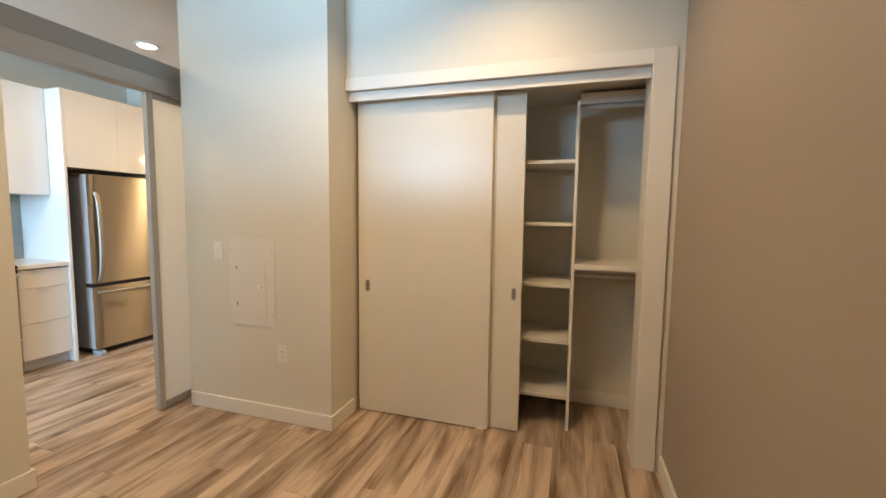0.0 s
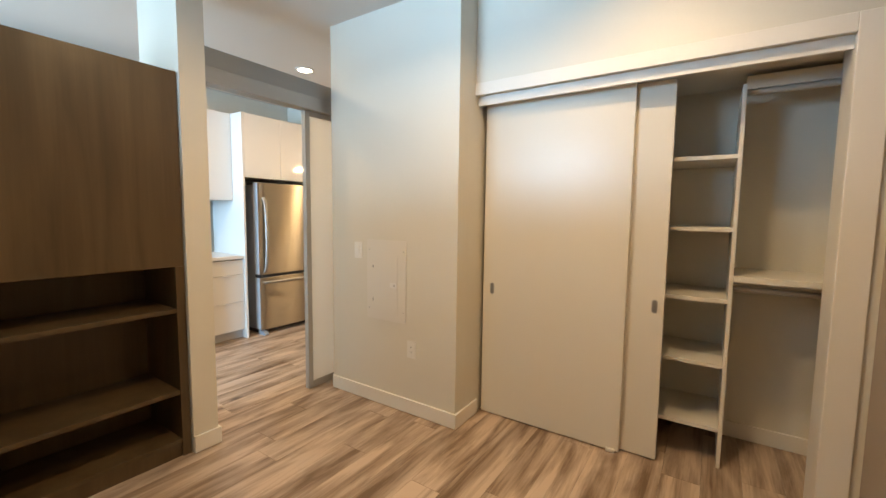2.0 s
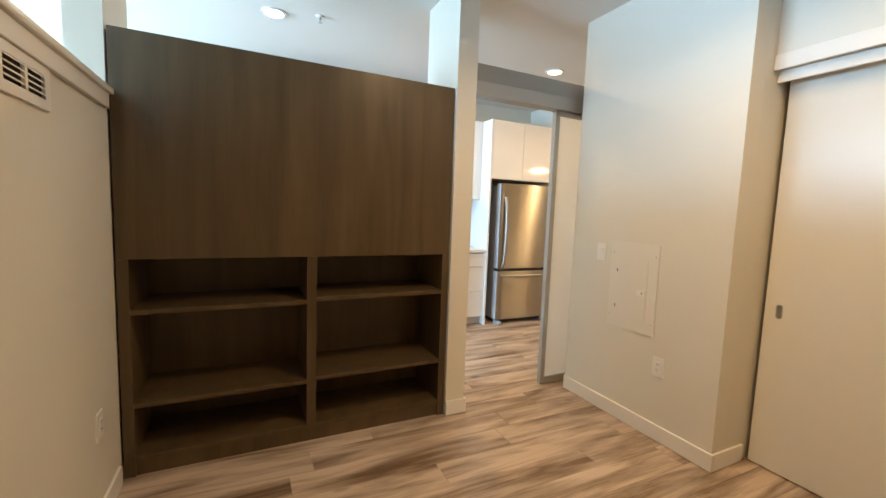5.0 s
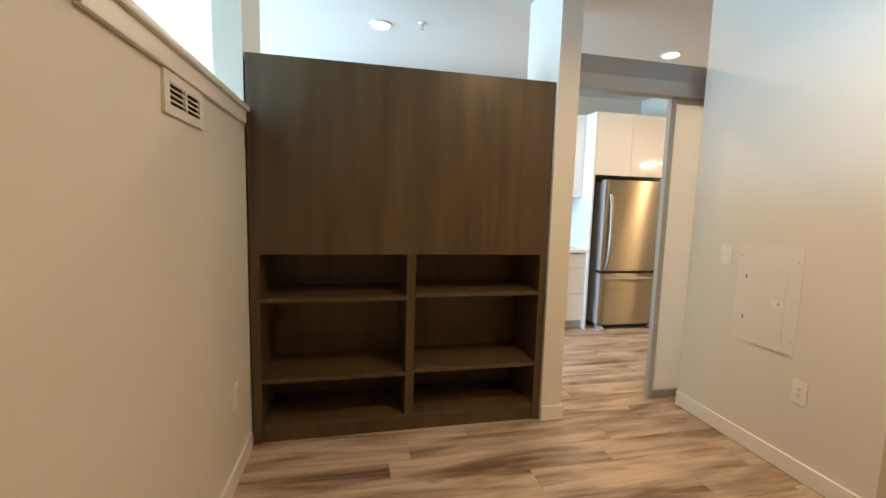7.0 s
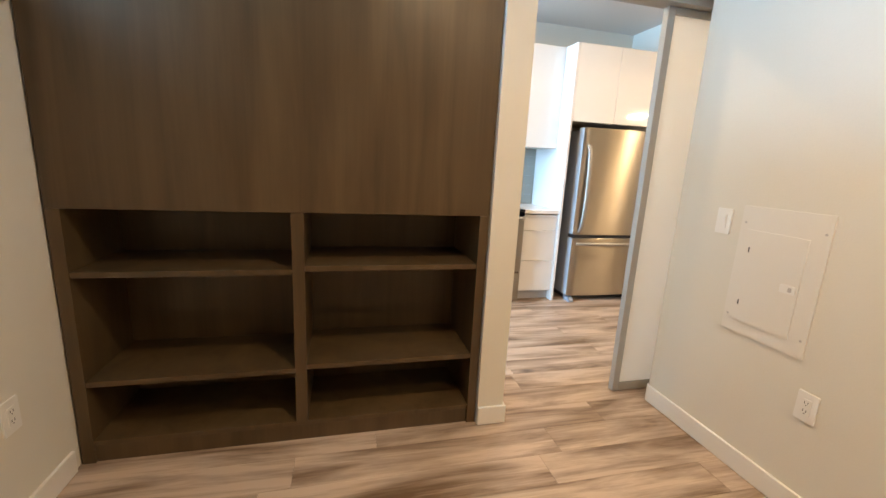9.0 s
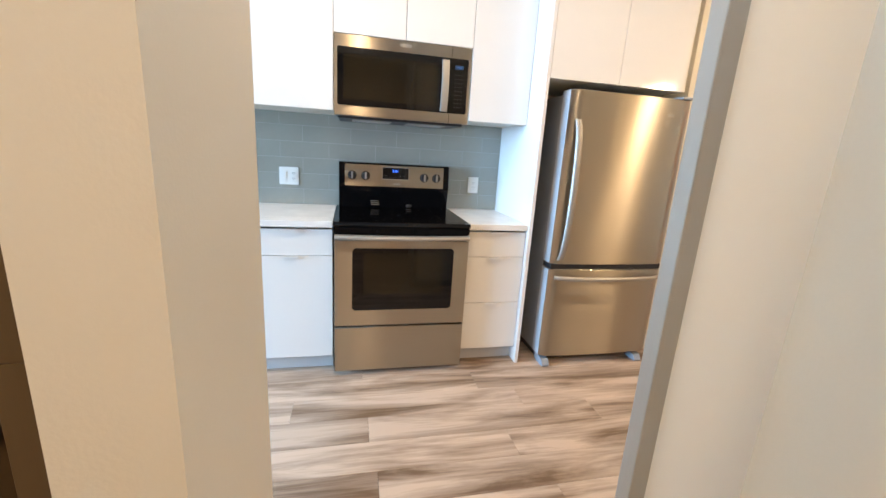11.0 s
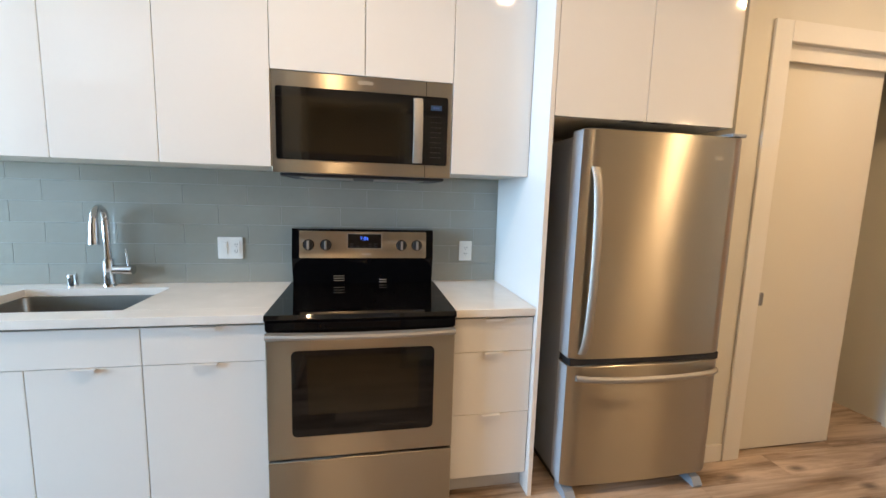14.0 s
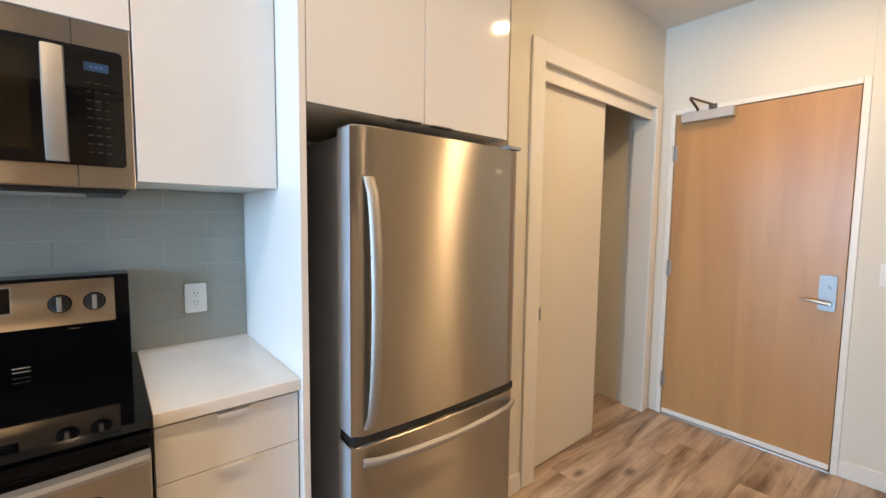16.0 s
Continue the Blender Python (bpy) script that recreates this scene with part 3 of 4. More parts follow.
part("rail", bx(DX0, DX1, DY0 + 0.0425, DY1 - 0.0425, 0.010, 0.062, bevel=0.003), M_ALU, sd)
part("rail", bx(DX0, DX1, DY0 + 0.0425, DY1 - 0.0425, 2.105, 2.1415, bevel=0.003), M_ALU, sd)
part("panel", bx(DX0 + 0.012, DX1 - 0.010, DY0 + 0.0425, DY1 - 0.0425, 0.0625, 2.1045), M_FROST, sd, "frosted cream panel")


def downlight(x, y):
    t = thing("ceiling_downlight", x, y, CEIL - 0.014, "round recessed ceiling downlight, lit", "ceiling light", "recessed ceiling lights")
    bm = bmesh.new()
    ring(bm, [(x + 0.088 * math.cos(a), y + 0.088 * math.sin(a)) for a in np.linspace(0, 2 * math.pi, 33)[:-1]],
         [(x + 0.066 * math.cos(a), y + 0.066 * math.sin(a)) for a in np.linspace(0, 2 * math.pi, 33)[:-1]], "z", CEIL - 0.010, CEIL - 0.0005)
    part("trim_ring", bm, M_WHITEPL, t)
    part("diffuser", slab(bmesh.new(), [(x + 0.0655 * math.cos(a), y + 0.0655 * math.sin(a)) for a in np.linspace(0, 2 * math.pi, 33)[:-1]], "z", CEIL - 0.006, CEIL - 0.002), M_BULB, t, "glowing warm diffuser")


for cx, cy, watts in CANS:
    downlight(cx, cy)

vl = thing("vanity_light", BATH[0], YE, BATH[2] - 0.05, "lit warm glass bar light on the bathroom wall", "wall light")
part("back_plate", bx(BATH[0] - 0.12, BATH[0] + 0.12, YE - 0.022, YE - 0.0005, BATH[2] - 0.05, BATH[2] + 0.05, bevel=0.004), M_SATIN, vl)
part("glass_bar", bx(BATH[0] - 0.19, BATH[0] + 0.19, BATH[1] - 0.035, YE - 0.0225, BATH[2] - 0.018, BATH[2] + 0.018, bevel=0.010, seg=3), M_BULB, vl, "glowing warm glass bar")


def sprinkler(x, y):
    t = thing("fire_sprinkler", x, y, CEIL - 0.05, "small white fire sprinkler on the ceiling", "sprinkler", "ceiling sprinklers")
    part("escutcheon", cyl(bmesh.new(), (x, y, CEIL - 0.0005), (x, y, CEIL - 0.010), 0.032, 0.026), M_WHITEPL, t)
    bm = cyl(bmesh.new(), (x, y, CEIL - 0.0105), (x, y, CEIL - 0.028), 0.009)
    tube(bm, [(x - 0.008, y, CEIL - 0.024), (x - 0.014, y, CEIL - 0.034), (x, y, CEIL - 0.046)], 0.002, 8)
    tube(bm, [(x + 0.008, y, CEIL - 0.024), (x + 0.014, y, CEIL - 0.034), (x, y, CEIL - 0.046)], 0.002, 8)
    part("body", bm, M_GREY, t)
    part("deflector", cyl(bmesh.new(), (x, y, CEIL - 0.046), (x, y, CEIL - 0.048), 0.015, n=16), M_GREY, t)


sprinkler(-2.545, 0.70)
sprinkler(-1.30, -1.45)

# ---- kitchen ----
XF = -3.410                     # face of the base fronts
ZC0, ZC1 = 0.880, 0.915


def tab_pull(parent, y, z, x=XF, w=0.085):
    """A folded edge pull over the top of a front."""
    bm = slab(bmesh.new(), [(x - 0.012, z - 0.001), (x + 0.016, z - 0.001), (x + 0.016, z - 0.012), (x + 0.0175, z - 0.012), (x + 0.0175, z + 0.0008), (x - 0.012, z + 0.0008)], "y", y - w / 2, y + w / 2)
    return part("edge_pull", bm, M_PULL, parent, "pale aluminium edge pull")


def base_unit(y0, y1, fronts, label, toe=True):
    t = thing("base_cabinet", XF - 0.3, (y0 + y1) / 2, 0.0, label, "base cabinet", "kitchen base cabinets")
    bm = bx(XW + 0.002, XF - 0.034, y0 + 0.0005, y0 + 0.018, 0.095, ZC0 - 0.001)
    box(bm, XW + 0.002, XF - 0.034, y1 - 0.018, y1 - 0.0005, 0.095, ZC0 - 0.001)
    box(bm, XW + 0.002, XF - 0.034, y0 + 0.0185, y1 - 0.0185, 0.095, 0.113)
    box(bm, XW + 0.002, XW + 0.010, y0 + 0.0185, y1 - 0.0185, 0.1135, ZC0 - 0.001)
    part("carcass", bm, M_LAM, t)
    part("toe_kick", bx(XF - 0.075, XF - 0.060, y0 + 0.001, y1 - 0.001, 0.001, 0.094), M_TOE, t)
    for a, b, z0, z1, what, pull in fronts:
        f = part(what, bx(XF - 0.019, XF, a + 0.002, b - 0.002, z0 + 0.0015, z1 - 0.0015, bevel=0.0015), M_GLOSS, t)
        if pull:
            tab_pull(f, pull if pull is not True else (a + b) / 2, z1 - 0.0015)
    return t


ZT, ZM, ZB = 0.868, 0.716, 0.100
base_unit(0.03, 0.37, [(0.03, 0.37, ZM, ZT, "drawer", True), (0.03, 0.37, ZB, ZM, "door", True)], "white gloss base cabinet with a drawer and a door")
base_unit(0.37, 1.157, [(0.37, 1.157, ZM, ZT, "false_front", 0), (0.37, 0.765, ZB, ZM, "door", True), (0.765, 1.157, ZB, ZM, "door", True)], "white gloss sink cabinet with two doors")
base_unit(1.157, 1.612, [(1.157, 1.612, ZM, ZT, "drawer", True), (1.157, 1.612, ZB, ZM, "door", True)], "white gloss base cabinet with a drawer above a door")
base_unit(2.388, 2.762, [(2.388, 2.762, 0.711, ZT, "drawer", True), (2.388, 2.762, 0.413, 0.711, "drawer", True), (2.388, 2.762, ZB, 0.413, "drawer", True)], "white gloss cabinet with three drawers")


def upper_unit(y0, y1, z0, doors, label):
    t = thing("wall_cabinet", XW + 0.2, (y0 + y1) / 2, z0, label, "wall cabinet", "kitchen wall cabinets")
    bm = bx(XW + 0.002, -3.608, y0 + 0.0005, y1 - 0.0005, z0, 2.432)
    part("carcass", bm, M_LAM, t)
    for a, b in doors:
        part("door", bx(-3.594, -3.575, a + 0.0015, b - 0.0015, z0 - 0.002, 2.432, bevel=0.0015), M_GLOSS, t)
    return t


upper_unit(0.03, 0.43, 1.508, [(0.03, 0.43)], "white gloss wall cabinet with one door")
upper_unit(0.43, 1.185, 1.508, [(0.43, 0.805), (0.805, 1.185)], "white gloss wall cabinet with two doors above the sink")
upper_unit(1.185, 1.612, 1.508, [(1.185, 1.612)], "white gloss wall cabinet with one door")
upper_unit(1.612, 2.388, 1.906, [(1.612, 2.0), (2.0, 2.388)], "short white gloss wall cabinet above the microwave")
upper_unit(2.388, 2.762, 1.508, [(2.388, 2.762)], "white gloss wall cabinet beside the tall panel")
single("tall_end_panel", bx(XW + 0.002, -3.375, 2.7635, 2.785, 0.0, 2.432, bevel=0.001), M_GLOSS, "tall white gloss panel beside the refrigerator", "panel")

fc = thing("fridge_cabinet", XW + 0.3, 3.22, 1.757, "white gloss cabinet above the refrigerator", "wall cabinet")
part("carcass", bx(XW + 0.002, -3.396, 2.7855, 3.662, 1.757, 2.432), M_LAM, fc)
part("side_panel", bx(XW + 0.002, -3.385, 3.6625, 3.680, 1.757, 2.432), M_GLOSS, fc)
for a, b, py in ((2.786, 3.222, 3.150), (3.222, 3.660, 3.300)):
    f = part("door", bx(-3.3945, -3.3755, a + 0.0015, b - 0.0015, 1.755, 2.432, bevel=0.0015), M_GLOSS, fc)
    bm = slab(bmesh.new(), [(-3.39, 1.7535), (-3.36, 1.7535), (-3.357, 1.748), (-3.39, 1.751)], "y", py - 0.045, py + 0.045)
    part("edge_pull", bm, M_BLACKPL, f, "dark edge pull")

# worktop with a cut-out for the sink
SX0, SX1, SY0, SY1 = -3.905, -3.500, 0.445, 1.058
bm = bx(XW + 0.002, SX0, 0.03, 1.6125, ZC0, ZC1)
box(bm, SX1, -3.388, 0.03, 1.6125, ZC0, ZC1, bevel=0.002)
box(bm, SX0, SX1, 0.03, SY0, ZC0, ZC1)
box(bm, SX0, SX1, SY1, 1.6125, ZC0, ZC1)
single("worktop", bm, M_QUARTZ, "white quartz worktop with an undermount sink cut-out", "worktop", "kitchen worktops")
single("worktop", bx(XW + 0.002, -3.388, 2.3875, 2.7630, ZC0, ZC1, bevel=0.002), M_QUARTZ, "short white quartz worktop beside the range", "worktop", "kitchen worktops")

sink = thing("kitchen_sink", -3.70, 0.75, 0.66, "undermount stainless steel kitchen sink", "sink")
o = rounded(SX0 - 0.012, SX1 + 0.012, SY0 - 0.012, SY1 + 0.012, 0.03)
i = rounded(SX0 + 0.006, SX1 - 0.006, SY0 + 0.006, SY1 - 0.006, 0.03)
low = rounded(SX0 + 0.03, SX1 - 0.03, SY0 + 0.03, SY1 - 0.03, 0.03)
bm = bmesh.new()
loops = [[bm.verts.new((u, v, z)) for u, v in line] for line, z in ((o, ZC0 - 0.001), (i, ZC0 - 0.001), (low, 0.70), (o, 0.69))]
n_ = len(o)
for s, t in ((0, 1), (1, 2), (3, 0)):
    for k in range(n_):
        bm.faces.new((loops[s][k], loops[s][(k + 1) % n_], loops[t][(k + 1) % n_], loops[t][k]))
bm.faces.new(loops[2])
bm.faces.new(loops[3])
part("bowl", bm, M_SINK, sink)
part("drain", cyl(bmesh.new(), (-3.70, 0.75, 0.7005), (-3.70, 0.75, 0.705), 0.045), M_CHROME, sink, "chrome drain")

tap = thing("kitchen_faucet", -3.962, 0.766, ZC1, "polished chrome gooseneck kitchen faucet with a side lever", "faucet")
FX, FY = -3.962, 0.766
part("base", cyl(bmesh.new(), (FX, FY, ZC1), (FX, FY, ZC1 + 0.012), 0.028, 0.026), M_CHROME, tap)
part("body", cyl(bmesh.new(), (FX, FY, ZC1 + 0.0125), (FX, FY, ZC1 + 0.135), 0.024), M_CHROME, tap)
arc = [(FX, FY, ZC1 + 0.136), (FX, FY, 1.19)] + [(FX + 0.055 - 0.055 * math.cos(a), FY + 0.006 * (1 - math.cos(a)), 1.236 + 0.066 * math.sin(a)) for a in np.linspace(0, math.pi, 14)]
arc.append((FX + 0.112, FY + 0.012, 1.228))
part("spout", tube(bmesh.new(), arc, 0.0160, 18), M_CHROME, tap)
part("spray_head", cyl(bmesh.new(), (FX + 0.112, FY + 0.012, 1.232), (FX + 0.120, FY + 0.013, 1.135), 0.0185, 0.0205), M_CHROME, tap)
lever = part("lever_hub", cyl(bmesh.new(), (FX, FY + 0.0245, ZC1 + 0.082), (FX + 0.01, FY + 0.112, ZC1 + 0.082), 0.0225), M_CHROME, tap)
part("lever", cyl(bmesh.new(), (FX + 0.01, FY + 0.092, ZC1 + 0.100), (FX + 0.012, FY + 0.084, ZC1 + 0.185), 0.0055, 0.0045), M_CHROME, lever)
ag = thing("air_gap", -3.955, 0.612, ZC1, "short chrome dishwasher air gap cap", "air gap")
part("cap", smooth(cyl(bmesh.new(), (-3.955, 0.612, ZC1), (-3.955, 0.612, ZC1 + 0.062), 0.021, 0.020)), M_CHROME, ag)
part("slot", bx(-3.936, -3.9335, 0.606, 0.618, ZC1 + 0.010, ZC1 + 0.045), M_SLOT, ag, "dark vent slot")

plate("wall_switch_outlet", "x", XW + 0.012, 1.310, 1.102, 0.120, 0.114, 1, "white double plate with a switch and an outlet on the tiles", "outlet", "both")
plate("wall_outlet", "x", XW + 0.012, 2.578, 1.092, 0.074, 0.114, 1, "white duplex outlet on the grey tiles", "outlet")


# range
def kitchen_range(y0=1.620, y1=2.381):
    t = thing("electric_range", -3.66, 2.0, 0.0, "freestanding stainless electric range with a black glass cooktop", "range")
    part("body", bx(-4.005, -3.372, y0, y1, 0.045, 0.893, bevel=0.003), M_BLACK, t)
    for fy in (y0 + 0.04, y1 - 0.04):
        for fx in (-3.95, -3.43):
            part("foot", cyl(bmesh.new(), (fx, fy, 0.0), (fx, fy, 0.0445), 0.018), M_BLACKPL, t)
    bm = slab(bmesh.new(), [(-3.985, 0.8935), (-3.352, 0.8935), (-3.345, 0.905), (-3.352, 0.921), (-3.985, 0.921)], "y", y0 - 0.004, y1 + 0.004)
    top = part("cooktop", bm, M_BLACKGLASS, t, "black ceramic glass cooktop")
    part("front_lip", bx(-3.371, -3.345, y0, y1, 0.858, 0.8925, bevel=0.003), M_BLACK, t)
    # oven door
    door = part("oven_door", bx(-3.3715, -3.338, y0 + 0.002, y1 - 0.002, 0.318, 0.822, bevel=0.004), M_STEEL, t, "brushed stainless oven door")
    part("window_surround", slab(bmesh.new(), rounded(y0 + 0.098, y1 - 0.089, 0.414, 0.778, 0.022), "x", -3.3378, -3.3355), M_BLACKGLASS, door, "black glass window surround")
    part("window_pane", slab(bmesh.new(), rounded(y0 + 0.160, y1 - 0.154, 0.509, 0.752, 0.006), "x", -3.3353, -3.3345), M_OVENGLASS, door, "dark tinted oven window")
    # full-width bowed handle
    ys = np.linspace(y0 + 0.004, y1 - 0.004, 21)
    bm = bmesh.new()
    rows = []
    for k, yy in enumerate(ys):
        s = 1 - (2 * k / 20 - 1) ** 2
        xo = -3.318 + 0.022 * s
        rows.append([bm.verts.new(p) for p in ((xo - 0.022, yy, 0.829), (xo, yy, 0.832), (xo + 0.004, yy, 0.842), (xo, yy, 0.852), (xo - 0.022, yy, 0.856))])
    for s_, t_ in zip(rows, rows[1:]):
        for k in range(5):
            bm.faces.new((s_[k], s_[(k + 1) % 5], t_[(k + 1) % 5], t_[k]))
    bm.faces.new(rows[0])
    bm.faces.new(rows[-1][::-1])
    part("handle", bm, M_STEEL_H, door, "satin steel bowed handle")
    for yy in (y0 + 0.025, y1 - 0.025):
        part("handle_bracket", bx(-3.3378, -3.322, yy - 0.02, yy + 0.02, 0.832, 0.852), M_STEEL_H, door)
    part("storage_drawer", bx(-3.3715, -3.340, y0 + 0.002, y1 - 0.002, 0.032, 0.306, bevel=0.004), M_STEEL, t, "brushed stainless storage drawer")
    # backguard
    bm = slab(bmesh.new(), [(-4.005, 0.9215), (-3.925, 0.9215), (-3.905, 1.02), (-3.895, 1.06), (-3.912, 1.216), (-4.005, 1.216)], "y", 1.633, 2.368)
    guard = part("backguard", bm, M_BLACK, t, "glossy black backguard")

    def face(z):
        return -3.8945 + (z - 1.06) * (-0.017 / 0.156)

    def on_face(nm, a0, a1, b0, b1, r, proud, mat, under, lab=""):
        bm = bmesh.new()
        line = rounded(a0, a1, b0, b1, r, 4)
        p = [bm.verts.new((face(v) + 0.0004, u, v)) for u, v in line]
        q = [bm.verts.new((face(v) + proud, u, v)) for u, v in line]
        bm.faces.new(p)
        bm.faces.new(q)
        for k in range(len(p)):
            j = (k + 1) % len(p)
            bm.faces.new((p[k], p[j], q[j], q[k]))
        return part(nm, bm, mat, under, lab)

    pan = on_face("control_panel", 1.670, 2.330, 1.066, 1.205, 0.006, 0.004, M_STEEL, guard, "brushed steel control panel")
    on_face("display_rim", 1.909, 2.093, 1.113, 1.197, 0.005, 0.0049, M_SATIN, guard, "thin bright display rim")
    on_face("display", 1.914, 2.088, 1.118, 1.192, 0.003, 0.0055, M_BLACKGLASS, guard, "black clock display")
    for k in range(5):
        for r in range(2):
            if r == 0 or k not in (1, 2):
                on_face("button_mark", 1.926 + 0.031 * k, 1.944 + 0.031 * k, 1.126 + 0.012 * r, 1.129 + 0.012 * r, 0.001, 0.0060, M_KEY, guard)
    on_face("badge", 1.985, 2.035, 1.082, 1.090, 0.003, 0.0046, M_GREY, guard, "small grey badge")
    for ky in (1.716, 1.803, 2.196, 2.279):
        zc = 1.134
        knob = part("knob", smooth(cyl(bmesh.new(), (face(zc) + 0.0045, ky, zc), (face(zc) + 0.026, ky, zc + 0.003), 0.0265, 0.0225, n=28)), M_BLACKPL, t, "round black knob with a bright steel grip")
        part("knob_rim", smooth(cyl(bmesh.new(), (face(zc) + 0.0042, ky, zc), (face(zc) + 0.010, ky, zc), 0.0288, 0.0280, n=28)), M_BLACK, knob, "glossy black knob skirt")
        part("knob_grip", bx(face(zc) + 0.0255, face(zc) + 0.034, ky - 0.0058, ky + 0.0058, zc - 0.022, zc + 0.024, bevel=0.002), M_SATIN, knob, "satin steel grip bar")
    # thin satin bars modelled in place of lamp reflections on the black enamel
    for ry, hw, rows, rz in ((1.868, 0.027, 3, 0.940), (2.100, 0.019, 2, 0.930)):
        for k in range(rows):
            zz = rz + 0.013 * k
            xo = -3.925 + 0.020 * (zz - 0.9215) / 0.0985
            part("glint_bar", tube(bmesh.new(), [(xo, ry - hw, zz), (xo + 0.002, ry - hw + 0.003, zz), (xo + 0.002, ry + hw - 0.003, zz), (xo, ry + hw, zz)], 0.0017, 8), M_SATIN, guard, "thin steel bar standing in for a lamp reflection")
    curve = bpy.data.curves.new("clock_digits", "FONT")
    curve.body, curve.size, curve.align_x, curve.align_y = "2:01", 0.026, "CENTER", "CENTER"
    tmp = new("clock_tmp", curve)
    me = bpy.data.meshes.new_from_object(tmp.evaluated_get(bpy.context.evaluated_depsgraph_get()))
    bpy.data.objects.remove(tmp)
    me.transform(pose(face(1.168) + 0.0062, 2.0, 1.168, 90, 0, 90))
    me.transform(Matrix.Translation(-base_of(t)))
    me.materials.append(M_BLUE)
    digits = new("clock_digits", me)
    digits.parent = guard
    tagged(digits, "glowing blue clock digits")
    return t


kitchen_range()


def microwave(y0=1.6135, y1=2.3865, z0=1.484, z1=1.9035):
    t = thing("microwave_oven", -3.80, 2.0, z0, "stainless over-the-range microwave under the wall cabinet", "microwave")
    part("body", bx(XW + 0.002, -3.605, y0, y1, z0 + 0.012, z1, bevel=0.003), M_BLACKPL, t)
    part("underside", bx(XW + 0.02, -3.63, y0 + 0.02, y1 - 0.02, z0 - 0.012, z0 + 0.0115, bevel=0.006), M_BLACKPL, t, "black vented underside")
    for k in range(2):
        part("grease_filter", bx(-3.90, -3.68, y0 + 0.10 + 0.33 * k, y0 + 0.33 + 0.33 * k, z0 - 0.016, z0 - 0.0125), M_GREY, t)
    door = part("door", bx(-3.6045, -3.580, y0, y1, z0, z1, bevel=0.004), M_STEEL, t, "brushed stainless front")
    part("window_surround", slab(bmesh.new(), rounded(y0 + 0.018, y1 - 0.020, z0 + 0.056, z1 - 0.064, 0.010), "x", -3.5798, -3.577), M_BLACKGLASS, door, "black glass front")
    part("window_pane", slab(bmesh.new(), rounded(y0 + 0.05, y1 - 0.20, z0 + 0.088, z1 - 0.100, 0.006), "x", -3.5768, -3.5762), M_OVENGLASS, door, "dark meshed window")
    part("seam", bx(-3.5799, -3.5792, 2.266, 2.2685, z0 + 0.002, z0 + 0.055), M_SLOT, door)
    part("seam", bx(-3.5799, -3.5792, 2.266, 2.2685, z1 - 0.063, z1 - 0.002), M_SLOT, door)
    bm = bmesh.new()
    rows = []
    for k, zz in enumerate(np.linspace(z0 + 0.062, z1 - 0.078, 15)):
        s = 1 - (2 * k / 14 - 1) ** 2
        xo = -3.560 + 0.016 * s
        rows.append([bm.verts.new(p) for p in ((xo - 0.012, 2.209, zz), (xo, 2.212, zz), (xo + 0.003, 2.231, zz), (xo, 2.250, zz), (xo - 0.012, 2.253, zz))])
    for s_, t_ in zip(rows, rows[1:]):
        for k in range(5):
            bm.faces.new((s_[k], s_[(k + 1) % 5], t_[(k + 1) % 5], t_[k]))
    bm.faces.new(rows[0])
    bm.faces.new(rows[-1][::-1])
    h = part("handle", bm, M_STEEL_H, door, "satin steel bowed handle")
    for zz in (z0 + 0.075, z1 - 0.092):
        part("handle_bracket", bx(-3.5768, -3.560, 2.220, 2.242, zz - 0.010, zz + 0.010), M_STEEL_H, h)
    part("display", slab(bmesh.new(), rounded(2.288, 2.338, 1.781, 1.803, 0.002, 2), "x", -3.5766, -3.5761), surface("dim_display", (0.03, 0.07, 0.16), 0.1, bump=0), door, "dim blue clock display")
    for k in range(3):
        part("display_bar", bx(-3.5760, -3.5757, 2.300 + 0.010 * k, 2.306 + 0.010 * k, 1.789, 1.795), M_DIMBLUE, door)
    for r in range(9):
        for k in range(3):
            part("key_mark", bx(-3.5766, -3.5762, 2.290 + 0.018 * k, 2.301 + 0.018 * k, 1.574 + 0.022 * r, 1.5765 + 0.022 * r), M_KEY, door)
    part("badge", slab(bmesh.new(), rounded(1.968, 2.035, 1.868, 1.884, 0.007, 4), "x", -3.5798, -3.579), M_SATIN, door, "pale steel badge")
    return t


microwave()


